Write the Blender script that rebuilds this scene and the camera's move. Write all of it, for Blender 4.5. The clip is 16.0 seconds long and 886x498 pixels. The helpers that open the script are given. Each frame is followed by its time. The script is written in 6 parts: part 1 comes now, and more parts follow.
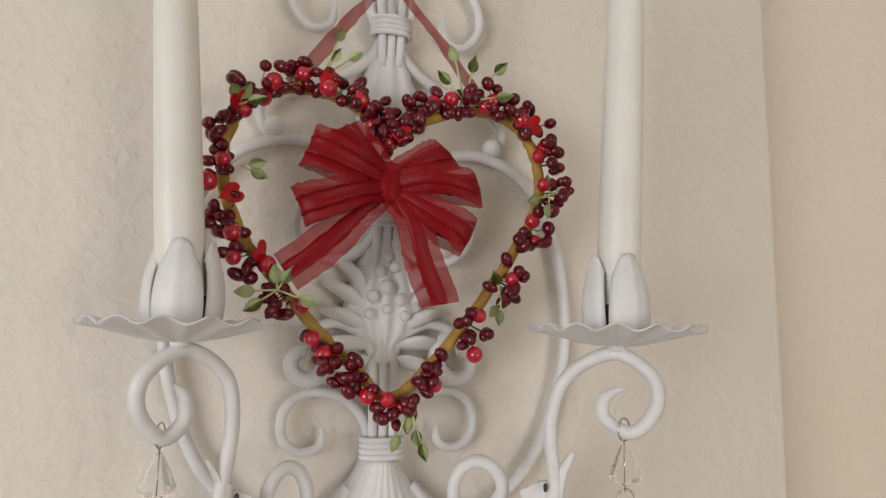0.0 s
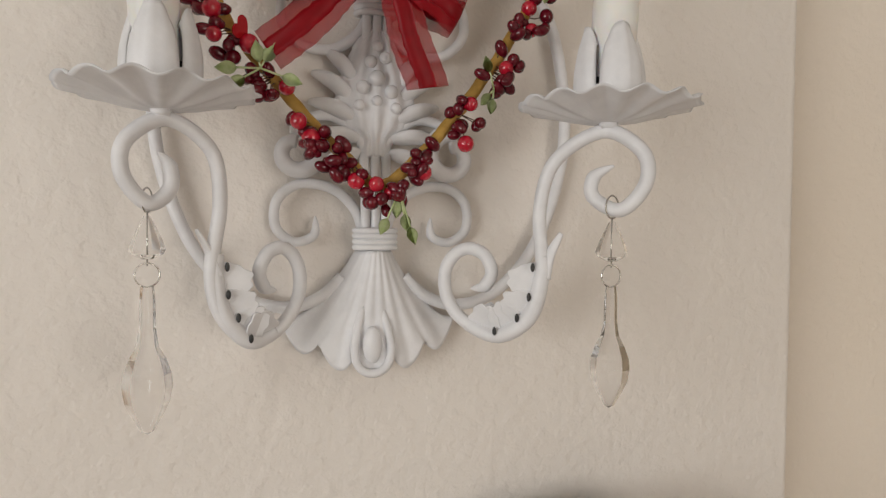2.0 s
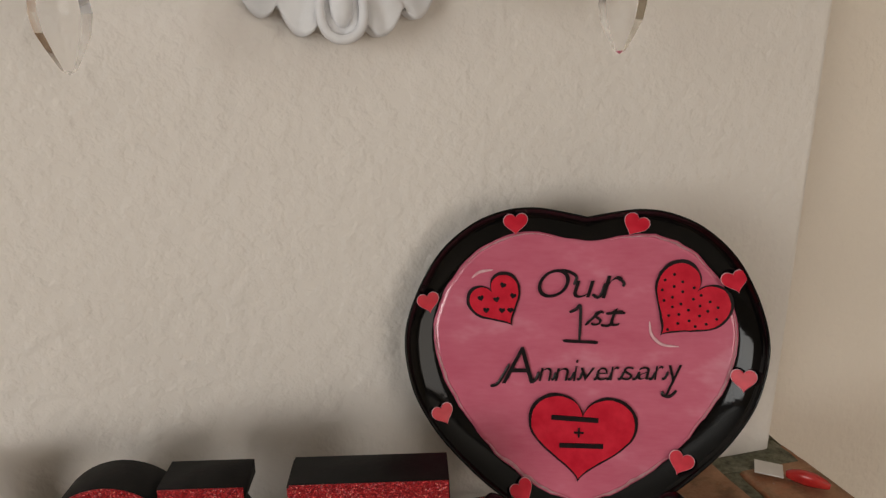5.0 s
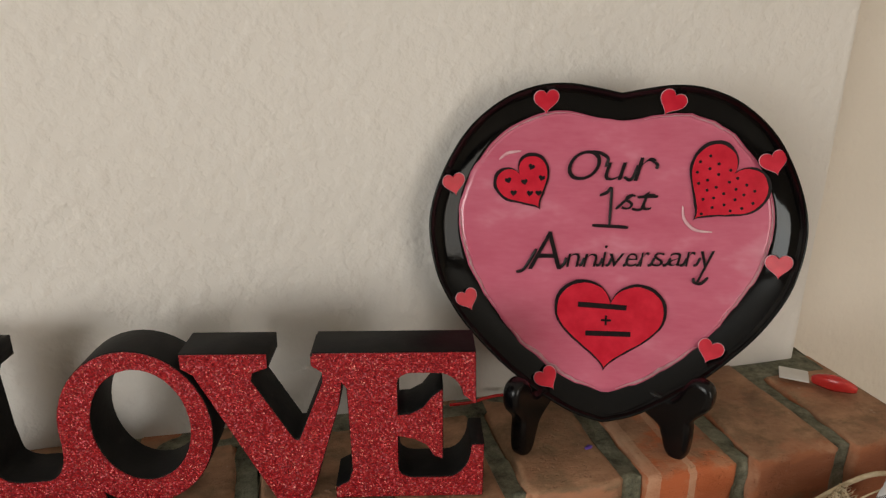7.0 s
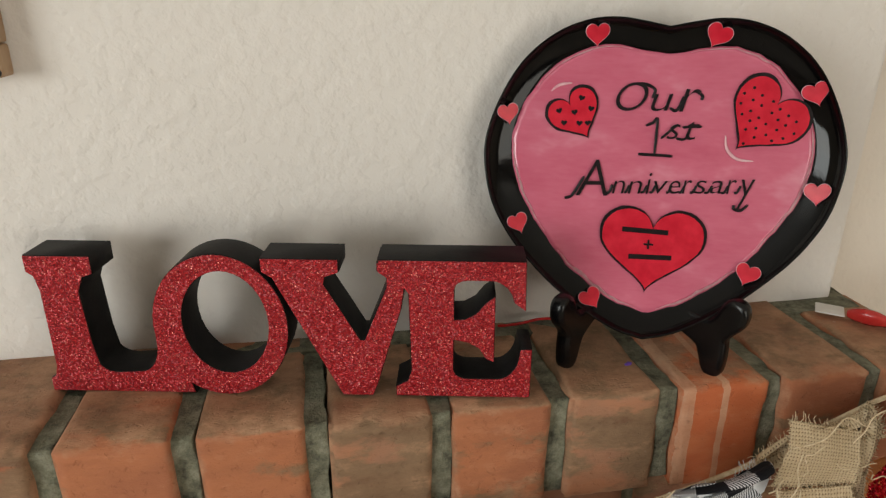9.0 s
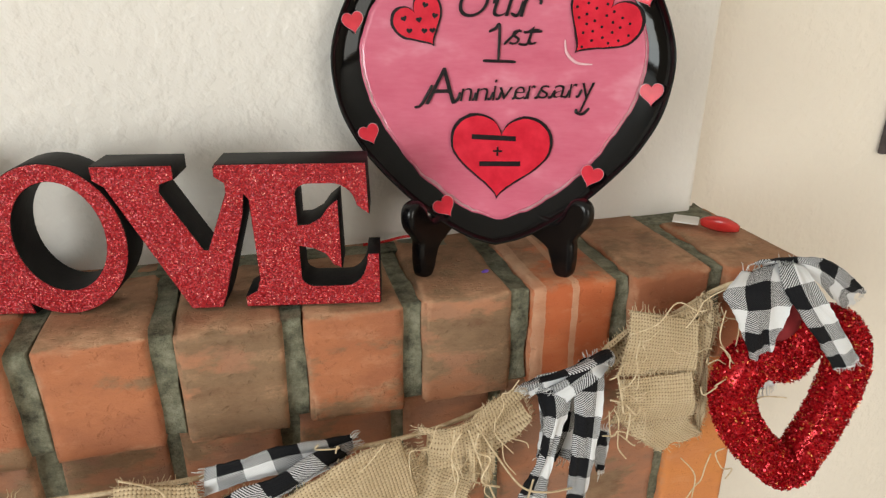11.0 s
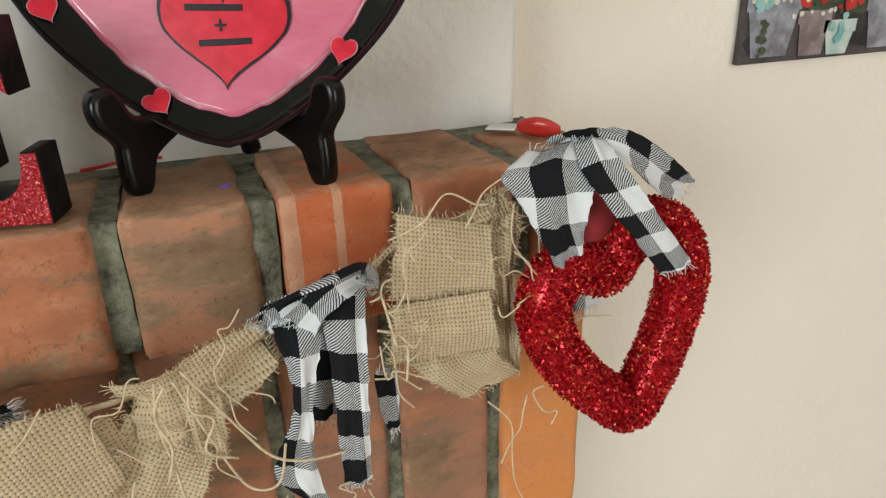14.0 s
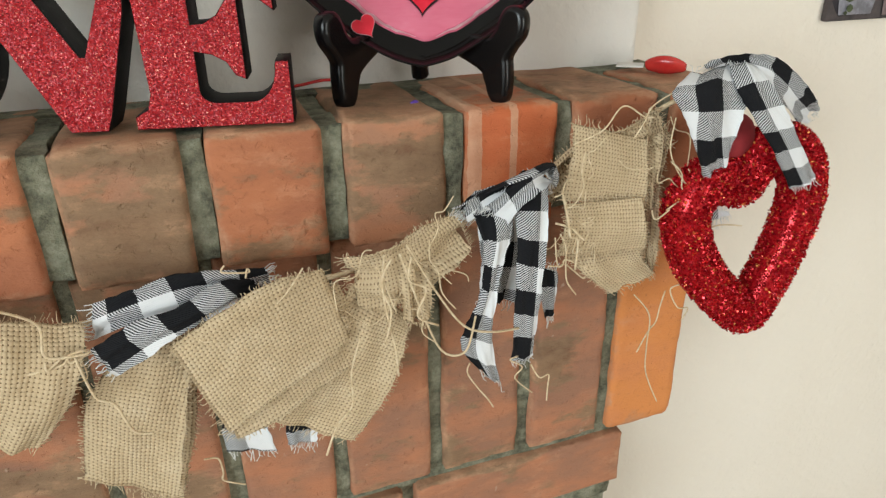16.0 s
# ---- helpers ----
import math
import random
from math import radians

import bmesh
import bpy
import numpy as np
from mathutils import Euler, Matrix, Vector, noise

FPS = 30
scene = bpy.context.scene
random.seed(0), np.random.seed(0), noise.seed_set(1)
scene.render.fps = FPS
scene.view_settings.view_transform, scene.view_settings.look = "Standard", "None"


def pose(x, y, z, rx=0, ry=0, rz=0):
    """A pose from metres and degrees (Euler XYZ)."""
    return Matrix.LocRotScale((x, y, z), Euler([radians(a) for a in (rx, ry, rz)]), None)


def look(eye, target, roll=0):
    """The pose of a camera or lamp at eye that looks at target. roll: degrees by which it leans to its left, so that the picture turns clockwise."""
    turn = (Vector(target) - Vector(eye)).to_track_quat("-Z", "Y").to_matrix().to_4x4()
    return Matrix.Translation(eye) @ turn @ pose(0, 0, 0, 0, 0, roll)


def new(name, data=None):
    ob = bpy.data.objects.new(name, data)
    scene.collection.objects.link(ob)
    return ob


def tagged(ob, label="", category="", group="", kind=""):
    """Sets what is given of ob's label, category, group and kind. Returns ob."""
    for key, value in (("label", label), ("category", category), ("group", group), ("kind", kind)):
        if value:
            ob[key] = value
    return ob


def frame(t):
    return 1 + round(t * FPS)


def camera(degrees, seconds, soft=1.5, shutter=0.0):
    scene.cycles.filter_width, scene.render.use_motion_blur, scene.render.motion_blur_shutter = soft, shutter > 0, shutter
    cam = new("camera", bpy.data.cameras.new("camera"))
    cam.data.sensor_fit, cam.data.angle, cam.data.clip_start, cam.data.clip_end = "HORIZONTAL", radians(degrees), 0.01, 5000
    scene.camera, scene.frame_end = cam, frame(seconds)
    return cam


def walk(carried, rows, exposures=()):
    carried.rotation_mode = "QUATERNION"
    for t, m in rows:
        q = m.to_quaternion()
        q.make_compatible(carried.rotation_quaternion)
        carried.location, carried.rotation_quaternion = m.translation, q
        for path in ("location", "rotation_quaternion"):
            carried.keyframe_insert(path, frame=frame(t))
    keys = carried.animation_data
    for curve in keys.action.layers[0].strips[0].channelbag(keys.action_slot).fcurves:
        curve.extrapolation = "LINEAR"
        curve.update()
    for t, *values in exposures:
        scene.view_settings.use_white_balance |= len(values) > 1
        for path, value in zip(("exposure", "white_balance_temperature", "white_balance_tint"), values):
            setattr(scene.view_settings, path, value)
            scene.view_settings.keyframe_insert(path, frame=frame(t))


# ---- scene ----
cam = camera(66.9, 16.0, soft=1.3)
PATH = [
    (0, (-0.013, -0.006, 1.815), (0.589, 1.883, 2.075), 0.7),
    (0.5, (-0.002, -0.015, 1.799), (0.536, 1.902, 1.984), 0.9),
    (1, (0.003, -0.015, 1.782), (0.512, 1.915, 1.898), 1.0),
    (1.5, (0.009, -0.011, 1.767), (0.513, 1.925, 1.795), 0.8),
    (2, (0.016, -0.005, 1.752), (0.528, 1.928, 1.696), 0.6),
    (2.5, (0.024, 0.003, 1.737), (0.518, 1.937, 1.609), 0.2),
    (3, (0.03, 0.01, 1.723), (0.512, 1.94, 1.51), -0.1),
    (3.5, (0.037, 0.017, 1.71), (0.506, 1.935, 1.395), -0.5),
    (4, (0.039, 0.024, 1.69), (0.512, 1.921, 1.269), -0.7),
    (6.5, (0.036, 0.035, 1.612), (0.524, 1.874, 0.998), 0.4),
    (7, (0.027, 0.032, 1.601), (0.479, 1.871, 0.958), 0.5),
    (7.5, (0.02, 0.025, 1.593), (0.412, 1.867, 0.921), 0.4),
    (8, (0.007, 0.017, 1.582), (0.384, 1.861, 0.906), 0.5),
    (8.2, (0.007, 0.011, 1.583), (0.343, 1.855, 0.888), 0.4),
    (10.5, (0.033, -0.028, 1.562), (0.424, 1.786, 0.817), -0.4),
    (11, (0.061, -0.037, 1.542), (0.559, 1.737, 0.765), 0.2),
    (11.5, (0.089, -0.033, 1.518), (0.68, 1.732, 0.785), -0.2),
    (12, (0.127, -0.021, 1.502), (0.744, 1.755, 0.821), -1.1),
    (12.5, (0.167, -0.001, 1.481), (0.833, 1.75, 0.782), -2.0),
    (13, (0.187, 0.012, 1.466), (0.894, 1.736, 0.74), -1.9),
    (13.5, (0.193, 0.009, 1.461), (0.912, 1.718, 0.713), -1.8),
    (14, (0.182, -0.005, 1.451), (0.862, 1.715, 0.691), -1.7),
    (14.5, (0.169, -0.014, 1.448), (0.794, 1.713, 0.656), -2.0),
    (15, (0.146, -0.017, 1.442), (0.747, 1.71, 0.632), -1.4),
    (15.5, (0.115, -0.024, 1.438), (0.719, 1.699, 0.623), -0.8),
    (16, (0.075, -0.038, 1.438), (0.7, 1.672, 0.611), -0.7),
]
EXPOSURES = [(0, -0.90, 6820, 12), (0.5, -0.96, 6820, 12), (2, -0.99, 6860, 13), (3.0, -1.22, 6960, 14), (3.5, -1.30, 7000, 14.5), (4.2, -1.26, 7000, 14), (6.4, -1.0, 6940, 11), (8, -0.84, 6860, 9), (10.5, -0.45, 6620, 6.5), (11.5, -0.16, 6540, 6), (12.5, -0.22, 6380, 5), (13.2, -0.33, 6290, 4), (14.5, -0.36, 6240, 3.5), (16, -0.18, 6180, 3)]
walk(cam, [(t, look(eye, target, roll)) for t, eye, target, roll in PATH], EXPOSURES)

# ---- world and light ----
world = bpy.data.worlds.new("world")
scene.world = world
world.use_nodes = True
sky = world.node_tree.nodes.new("ShaderNodeTexSky")
sky.sky_type, sky.sun_disc, sky.sun_elevation, sky.sun_rotation = "NISHITA", False, radians(35), radians(250)
world.node_tree.links.new(sky.outputs[0], world.node_tree.nodes["Background"].inputs[0])
world.node_tree.nodes["Background"].inputs[1].default_value = 0.1


def window_lamp(name, m, sx, sy, watts, colour):
    d = bpy.data.lights.new(name, "AREA")
    d.shape, d.size, d.size_y, d.energy, d.color = "RECTANGLE", sx, sy, watts, colour
    ob = new(name, d)
    ob.matrix_world = m
    return ob


window_lamp("window_light", look((-2.40, -1.7, 1.72), (0.0, 0.2, 1.45)), 1.5, 1.3, 80, (0.93, 0.98, 1.0))
window_lamp("patio_light", look((1.7, -3.26, 1.35), (0.6, 0.3, 1.2)), 1.7, 1.9, 60, (1.0, 0.96, 0.90))


# ---- materials ----
def nodes(name):
    m = bpy.data.materials.new(name)
    m.use_nodes = True
    t = m.node_tree
    return m, t, t.nodes["Principled BSDF"]


def add(t, kind, **values):
    n = t.nodes.new(kind)
    for k, v in values.items():
        if k in n.inputs:
            n.inputs[k].default_value = v
    return n


def ramp(t, fac, *stops):
    n = t.nodes.new("ShaderNodeValToRGB")
    while len(n.color_ramp.elements) < len(stops):
        n.color_ramp.elements.new(0.5)
    for e, (p, c) in zip(n.color_ramp.elements, stops):
        e.position, e.color = p, (*c, 1)
    t.links.new(fac, n.inputs[0])
    return n.outputs[0]


def coords(t, kind="Object"):
    return t.nodes.new("ShaderNodeTexCoord").outputs[kind]


def noise_of(t, vec, scale, detail=4, rough=0.55, stretch=None):
    if stretch:
        mp = t.nodes.new("ShaderNodeMapping")
        mp.inputs["Scale"].default_value = stretch
        t.links.new(vec, mp.inputs[0])
        vec = mp.outputs[0]
    n = t.nodes.new("ShaderNodeTexNoise")
    n.inputs["Scale"].default_value, n.inputs["Detail"].default_value, n.inputs["Roughness"].default_value = scale, detail, rough
    t.links.new(vec, n.inputs["Vector"])
    return n.outputs[0]


def math_of(t, op, a, b=None, c=None):
    n = t.nodes.new("ShaderNodeMath")
    n.operation = op
    for i, v in enumerate((a, b, c)):
        if v is None:
            continue
        if isinstance(v, (int, float)):
            n.inputs[i].default_value = v
        else:
            t.links.new(v, n.inputs[i])
    return n.outputs[0]


def mix(t, fac, a, b):
    n = t.nodes.new("ShaderNodeMix")
    n.data_type = "RGBA"
    if isinstance(fac, (int, float)):
        n.inputs[0].default_value = fac
    else:
        t.links.new(fac, n.inputs[0])
    for i, v in ((6, a), (7, b)):
        if isinstance(v, tuple):
            n.inputs[i].default_value = (*v, 1)
        else:
            t.links.new(v, n.inputs[i])
    return n.outputs[2]


def bump(t, bsdf, height, strength, distance, extra=None):
    n = t.nodes.new("ShaderNodeBump")
    n.inputs["Strength"].default_value, n.inputs["Distance"].default_value = strength, distance
    t.links.new(height, n.inputs["Height"])
    if extra:
        t.links.new(extra, n.inputs["Normal"])
    t.links.new(n.outputs[0], bsdf.inputs["Normal"])
    return n.outputs[0]


def simple(name, c1, c2, scale=40, rough=0.5, metal=0.0, bump_scale=0, bump_strength=0.2, bump_dist=0.001, coat=0.0):
    m, t, b = nodes(name)
    v = coords(t)
    t.links.new(ramp(t, noise_of(t, v, scale), (0.35, c1), (0.65, c2)), b.inputs["Base Color"])
    b.inputs["Roughness"].default_value, b.inputs["Metallic"].default_value = rough, metal
    b.inputs["Coat Weight"].default_value = coat
    if bump_scale:
        bump(t, b, noise_of(t, v, bump_scale), bump_strength, bump_dist)
    return m


def paint_wall(name, c1, c2):
    m, t, b = nodes(name)
    v = coords(t)
    t.links.new(ramp(t, noise_of(t, v, 3.0, 5), (0.3, c1), (0.7, c2)), b.inputs["Base Color"])
    b.inputs["Roughness"].default_value = 0.72
    blobs = ramp(t, noise_of(t, v, 110, 3, 0.5), (0.38, (0, 0, 0)), (0.68, (1, 1, 1)))
    first = bump(t, b, blobs, 0.50, 0.0013)
    bump(t, b, noise_of(t, v, 260, 3), 0.25, 0.0006, first)
    return m


WALL = paint_wall("cream_wall_paint", (0.79, 0.735, 0.68), (0.83, 0.78, 0.73))
# alcove wall tone, warmer and lighter than the chimney breast's
ALCOVE = paint_wall("alcove_warm_cream", (0.84, 0.755, 0.655), (0.87, 0.79, 0.70))
# tan for the unseen room walls, picked dark to cut fill light
ROOM_WALL = paint_wall("unseen_wall_tan", (0.42, 0.35, 0.27), (0.48, 0.41, 0.32))
CEILING = simple("ceiling_paint", (0.78, 0.78, 0.76), (0.83, 0.83, 0.81), 6, 0.8, bump_scale=90, bump_strength=0.4)
FLOOR = simple("carpet", (0.36, 0.31, 0.25), (0.46, 0.41, 0.34), 30, 0.95, bump_scale=600, bump_strength=0.6)


def brick_material(name, shift, deep, pale, stripes=()):
    m, t, b = nodes(name)
    v = coords(t)
    info = t.nodes.new("ShaderNodeObjectInfo").outputs["Random"]
    add_v = t.nodes.new("ShaderNodeVectorMath")
    add_v.operation = "ADD"
    comb = t.nodes.new("ShaderNodeCombineXYZ")
    for i in range(3):
        t.links.new(math_of(t, "MULTIPLY", info, 7.3 + 3 * i), comb.inputs[i])
    t.links.new(v, add_v.inputs[0])
    t.links.new(comb.outputs[0], add_v.inputs[1])
    v2 = add_v.outputs[0]
    base = mix(t, info, deep, pale)
    # clay streaks drawn along the brick
    streak = noise_of(t, v2, 26, 5, 0.6, (0.65, 1.0, 1.4))
    base = mix(t, math_of(t, "MULTIPLY", ramp(t, streak, (0.42, (0, 0, 0)), (0.62, (1, 1, 1))), 0.45), base, (0.58, 0.215, 0.095))
    # grey-brown mortar smear
    smear = noise_of(t, v2, 15, 6, 0.62, (0.65, 1.0, 1.4))
    up = t.nodes.new("ShaderNodeSeparateXYZ")
    t.links.new(t.nodes.new("ShaderNodeNewGeometry").outputs["Normal"], up.inputs[0])
    dust = math_of(t, "MULTIPLY", math_of(t, "MAXIMUM", up.outputs[2], 0.0), 0.17)
    amount = math_of(t, "ADD", math_of(t, "ADD", math_of(t, "MULTIPLY", info, 0.17), dust), 0.305 + shift)
    cover = math_of(t, "SMOOTH_MIN", math_of(t, "MAXIMUM", math_of(t, "MULTIPLY", math_of(t, "SUBTRACT", math_of(t, "ADD", smear, amount), 0.98), 16.0), 0.0), 0.85, 0.1)
    drag = noise_of(t, v2, 38, 7, 0.74, (0.65, 0.9, 1.3))
    base = mix(t, cover, base, ramp(t, drag, (0.3, (0.15, 0.094, 0.053)), (0.55, (0.255, 0.163, 0.093)), (0.8, (0.38, 0.255, 0.155))))
    base = mix(t, math_of(t, "MULTIPLY", ramp(t, drag, (0.56, (0, 0, 0)), (0.70, (1, 1, 1))), 0.38), base, (0.64, 0.32, 0.18))
    base = mix(t, math_of(t, "MULTIPLY", ramp(t, drag, (0.26, (1, 1, 1)), (0.42, (0, 0, 0))), 0.35), base, (0.20, 0.065, 0.032))
    # pale worn rims where the face meets the joints
    gen = t.nodes.new("ShaderNodeSeparateXYZ")
    t.links.new(coords(t, "Generated"), gen.inputs[0])
    far = [math_of(t, "ABSOLUTE", math_of(t, "SUBTRACT", gen.outputs[i], 0.5)) for i in (0, 2)]
    rim = math_of(t, "ADD", math_of(t, "MAXIMUM", far[0], far[1]), math_of(t, "MULTIPLY", math_of(t, "SUBTRACT", noise_of(t, v2, 48, 5, 0.65), 0.5), 0.34))
    base = mix(t, math_of(t, "MULTIPLY", ramp(t, rim, (0.45, (0, 0, 0)), (0.50, (1, 1, 1))), 0.62), base, ramp(t, drag, (0.35, (0.36, 0.17, 0.095)), (0.65, (0.58, 0.32, 0.19))))
    if stripes:
        obx = t.nodes.new("ShaderNodeSeparateXYZ")
        t.links.new(v, obx.inputs[0])
        wav = math_of(t, "ADD", obx.outputs[0], math_of(t, "MULTIPLY", math_of(t, "SUBTRACT", noise_of(t, v, 90, 4, 0.6), 0.5), 0.003))
        for mid, half in stripes:
            on = math_of(t, "LESS_THAN", math_of(t, "ABSOLUTE", math_of(t, "SUBTRACT", wav, mid)), half)
            base = mix(t, math_of(t, "MULTIPLY", on, 0.75), base, ramp(t, drag, (0.3, (0.48, 0.24, 0.14)), (0.7, (0.64, 0.40, 0.26))))
    fine = noise_of(t, v2, 230, 5, 0.7)
    base = mix(t, math_of(t, "MULTIPLY", ramp(t, fine, (0.62, (0, 0, 0)), (0.72, (1, 1, 1))), 0.35), base, (0.16, 0.06, 0.035))
    base = mix(t, math_of(t, "MULTIPLY", ramp(t, noise_of(t, v2, 55, 3, 0.7), (0.70, (0, 0, 0)), (0.74, (1, 1, 1))), 0.5), base, (0.55, 0.42, 0.33))
    t.links.new(base, b.inputs["Base Color"])
    b.inputs["Roughness"].default_value = 0.72
    b.inputs["Specular IOR Level"].default_value = 0.35
    pits = ramp(t, noise_of(t, v2, 210, 4, 0.6), (0.30, (0, 0, 0)), (0.42, (1, 1, 1)))
    one = bump(t, b, math_of(t, "ADD", smear, math_of(t, "MULTIPLY", drag, 0.6)), 0.8, 0.0040)
    two = bump(t, b, pits, 0.6, 0.0010, one)
    bump(t, b, noise_of(t, v2, 700, 3, 0.7), 0.25, 0.0005, two)
    return m


BRICK = brick_material("fired_clay_brick", 0.075, (0.43, 0.150, 0.070), (0.33, 0.125, 0.068))
CLEAN_BRICK = brick_material("clean_red_brick", 0.0, (0.41, 0.145, 0.068), (0.36, 0.130, 0.064))
PALE_BRICK = brick_material("pale_dragged_brick", 0.05, (0.44, 0.215, 0.125), (0.37, 0.185, 0.11))
STREAKED = brick_material("lime_streaked_brick", -0.10, (0.55, 0.140, 0.048), (0.50, 0.125, 0.046), ((0.005, 0.0042), (0.0305, 0.0024)))
ORANGE_BRICK = brick_material("plain_orange_brick", -0.25, (0.68, 0.255, 0.075), (0.64, 0.235, 0.07))
SOLDIER = brick_material("worn_clay_brick", 0.07, (0.33, 0.158, 0.096), (0.27, 0.138, 0.088))


def mortar_material():
    m, t, b = nodes("grey_mortar")
    v = coords(t)
    c = ramp(t, noise_of(t, v, 70, 7, 0.75), (0.34, (0.05, 0.048, 0.032)), (0.52, (0.19, 0.185, 0.125)), (0.74, (0.36, 0.345, 0.26)))
    t.links.new(c, b.inputs["Base Color"])
    b.inputs["Roughness"].default_value = 0.92
    one = bump(t, b, noise_of(t, v, 90, 6, 0.7), 1.0, 0.004)
    bump(t, b, noise_of(t, v, 600, 3, 0.7), 0.6, 0.001, one)
    return m


MORTAR = mortar_material()


def white_metal():
    m, t, b = nodes("chalky_white_paint_on_metal")
    v = coords(t)
    c = ramp(t, noise_of(t, v, 60, 5), (0.35, (0.74, 0.74, 0.76)), (0.65, (0.82, 0.82, 0.84)))
    c = mix(t, math_of(t, "MULTIPLY", ramp(t, noise_of(t, v, 240, 4, 0.7), (0.73, (0, 0, 0)), (0.76, (1, 1, 1))), 0.5), c, (0.42, 0.38, 0.33))
    t.links.new(c, b.inputs["Base Color"])
    b.inputs["Roughness"].default_value = 0.48
    bump(t, b, noise_of(t, v, 420, 3), 0.15, 0.0006)
    return m


IRON = white_metal()
NEAR_BLACK = simple("near_black_matt", (0.02, 0.02, 0.02), (0.05, 0.05, 0.05), 90, 0.6)
WAX = simple("ivory_wax", (0.82, 0.81, 0.785), (0.86, 0.85, 0.83), 18, 0.38, bump_scale=60, bump_strength=0.08)
WAX.node_tree.nodes["Principled BSDF"].inputs["Subsurface Weight"].default_value = 0.25
WAX.node_tree.nodes["Principled BSDF"].inputs["Subsurface Radius"].default_value = (0.006, 0.004, 0.002)
BERRY = simple("dark_red_berry_lacquer", (0.075, 0.001, 0.007), (0.155, 0.003, 0.013), 120, 0.22, coat=0.15)
BRIGHT_BERRY = simple("bright_red_berry_lacquer", (0.40, 0.004, 0.022), (0.58, 0.010, 0.034), 200, 0.20, bump_scale=420, bump_strength=0.45, coat=0.8)
SEQUIN = simple("red_foil", (0.50, 0.008, 0.016), (0.62, 0.014, 0.024), 90, 0.24, 0.45)
LEAF = simple("green_fabric_leaf", (0.40, 0.49, 0.21), (0.60, 0.65, 0.39), 150, 0.6, bump_scale=400)
VINE = simple("ochre_paper_wrap", (0.36, 0.20, 0.035), (0.52, 0.31, 0.07), 90, 0.7, bump_scale=300, bump_strength=0.5)
STEM = simple("brown_wire_stem", (0.07, 0.03, 0.02), (0.12, 0.06, 0.03), 90, 0.6)
STEEL = simple("bright_steel_wire", (0.55, 0.53, 0.50), (0.65, 0.63, 0.60), 90, 0.25, 1.0)
GLAZE = simple("black_glaze", (0.002, 0.002, 0.0022), (0.004, 0.0035, 0.0035), 30, 0.07, coat=0.0, bump_scale=35, bump_strength=0.08, bump_dist=0.002)
LACQUER = simple("black_lacquer", (0.002, 0.0016, 0.002), (0.004, 0.003, 0.0032), 60, 0.26, coat=0.0)
BLACK = simple("matt_black_paint", (0.004, 0.0035, 0.0035), (0.010, 0.009, 0.0085), 80, 0.6, bump_scale=300)
INK = simple("black_brush_glaze", (0.006, 0.004, 0.005), (0.014, 0.009, 0.011), 300, 0.3)
RED_GLAZE = simple("red_brush_glaze", (0.55, 0.008, 0.028), (0.68, 0.022, 0.048), 90, 0.28, coat=0.05)
PALE_PINK = simple("pale_pink_brush_glaze", (0.72, 0.34, 0.40), (0.80, 0.52, 0.56), 160, 0.25, coat=0.4)
BROWNRED = simple("deep_red_felt_ribbon", (0.22, 0.012, 0.018), (0.30, 0.018, 0.024), 90, 0.8)
CLEAR_RED = simple("translucent_red_plastic", (0.62, 0.03, 0.03), (0.74, 0.06, 0.05), 60, 0.25)
CLEAR_RED.node_tree.nodes["Principled BSDF"].inputs["Transmission Weight"].default_value = 0.35
RED_PLASTIC = simple("clear_red_plastic", (0.60, 0.02, 0.02), (0.72, 0.03, 0.03), 60, 0.2)
PAPER = simple("white_paper_tag", (0.74, 0.70, 0.66), (0.80, 0.77, 0.73), 60, 0.8)
FRAME_WOOD = simple("tan_stained_wood", (0.36, 0.22, 0.12), (0.48, 0.32, 0.19), 45, 0.5, bump_scale=200)
CANVAS_SIDE = simple("dark_wrapped_canvas", (0.045, 0.035, 0.035), (0.09, 0.07, 0.07), 70, 0.8, bump_scale=800)


for black_paint, gloss in ((BLACK, 0.2), (LACQUER, 0.35), (GLAZE, 0.25), (INK, 0.3), (RED_GLAZE, 0.3)):
    black_paint.node_tree.nodes["Principled BSDF"].inputs["Specular IOR Level"].default_value = gloss


def pink_glaze():
    m, t, b = nodes("pink_brushed_glaze")
    v = coords(t)
    n = noise_of(t, v, 16, 4, 0.6, (1.0, 2.0, 1.0))
    c = ramp(t, n, (0.32, (0.55, 0.086, 0.155)), (0.55, (0.62, 0.130, 0.208)), (0.80, (0.75, 0.32, 0.40)))
    c = mix(t, math_of(t, "MULTIPLY", noise_of(t, v, 90, 3, 0.6, (1, 5, 1)), 0.25), c, (0.78, 0.30, 0.40))
    t.links.new(c, b.inputs["Base Color"])
    b.inputs["Roughness"].default_value, b.inputs["Coat Weight"].default_value = 0.2, 0.5
    b.inputs["Coat Roughness"].default_value = 0.06
    bump(t, b, noise_of(t, v, 30, 3), 0.06, 0.002)
    return m


PINK = pink_glaze()


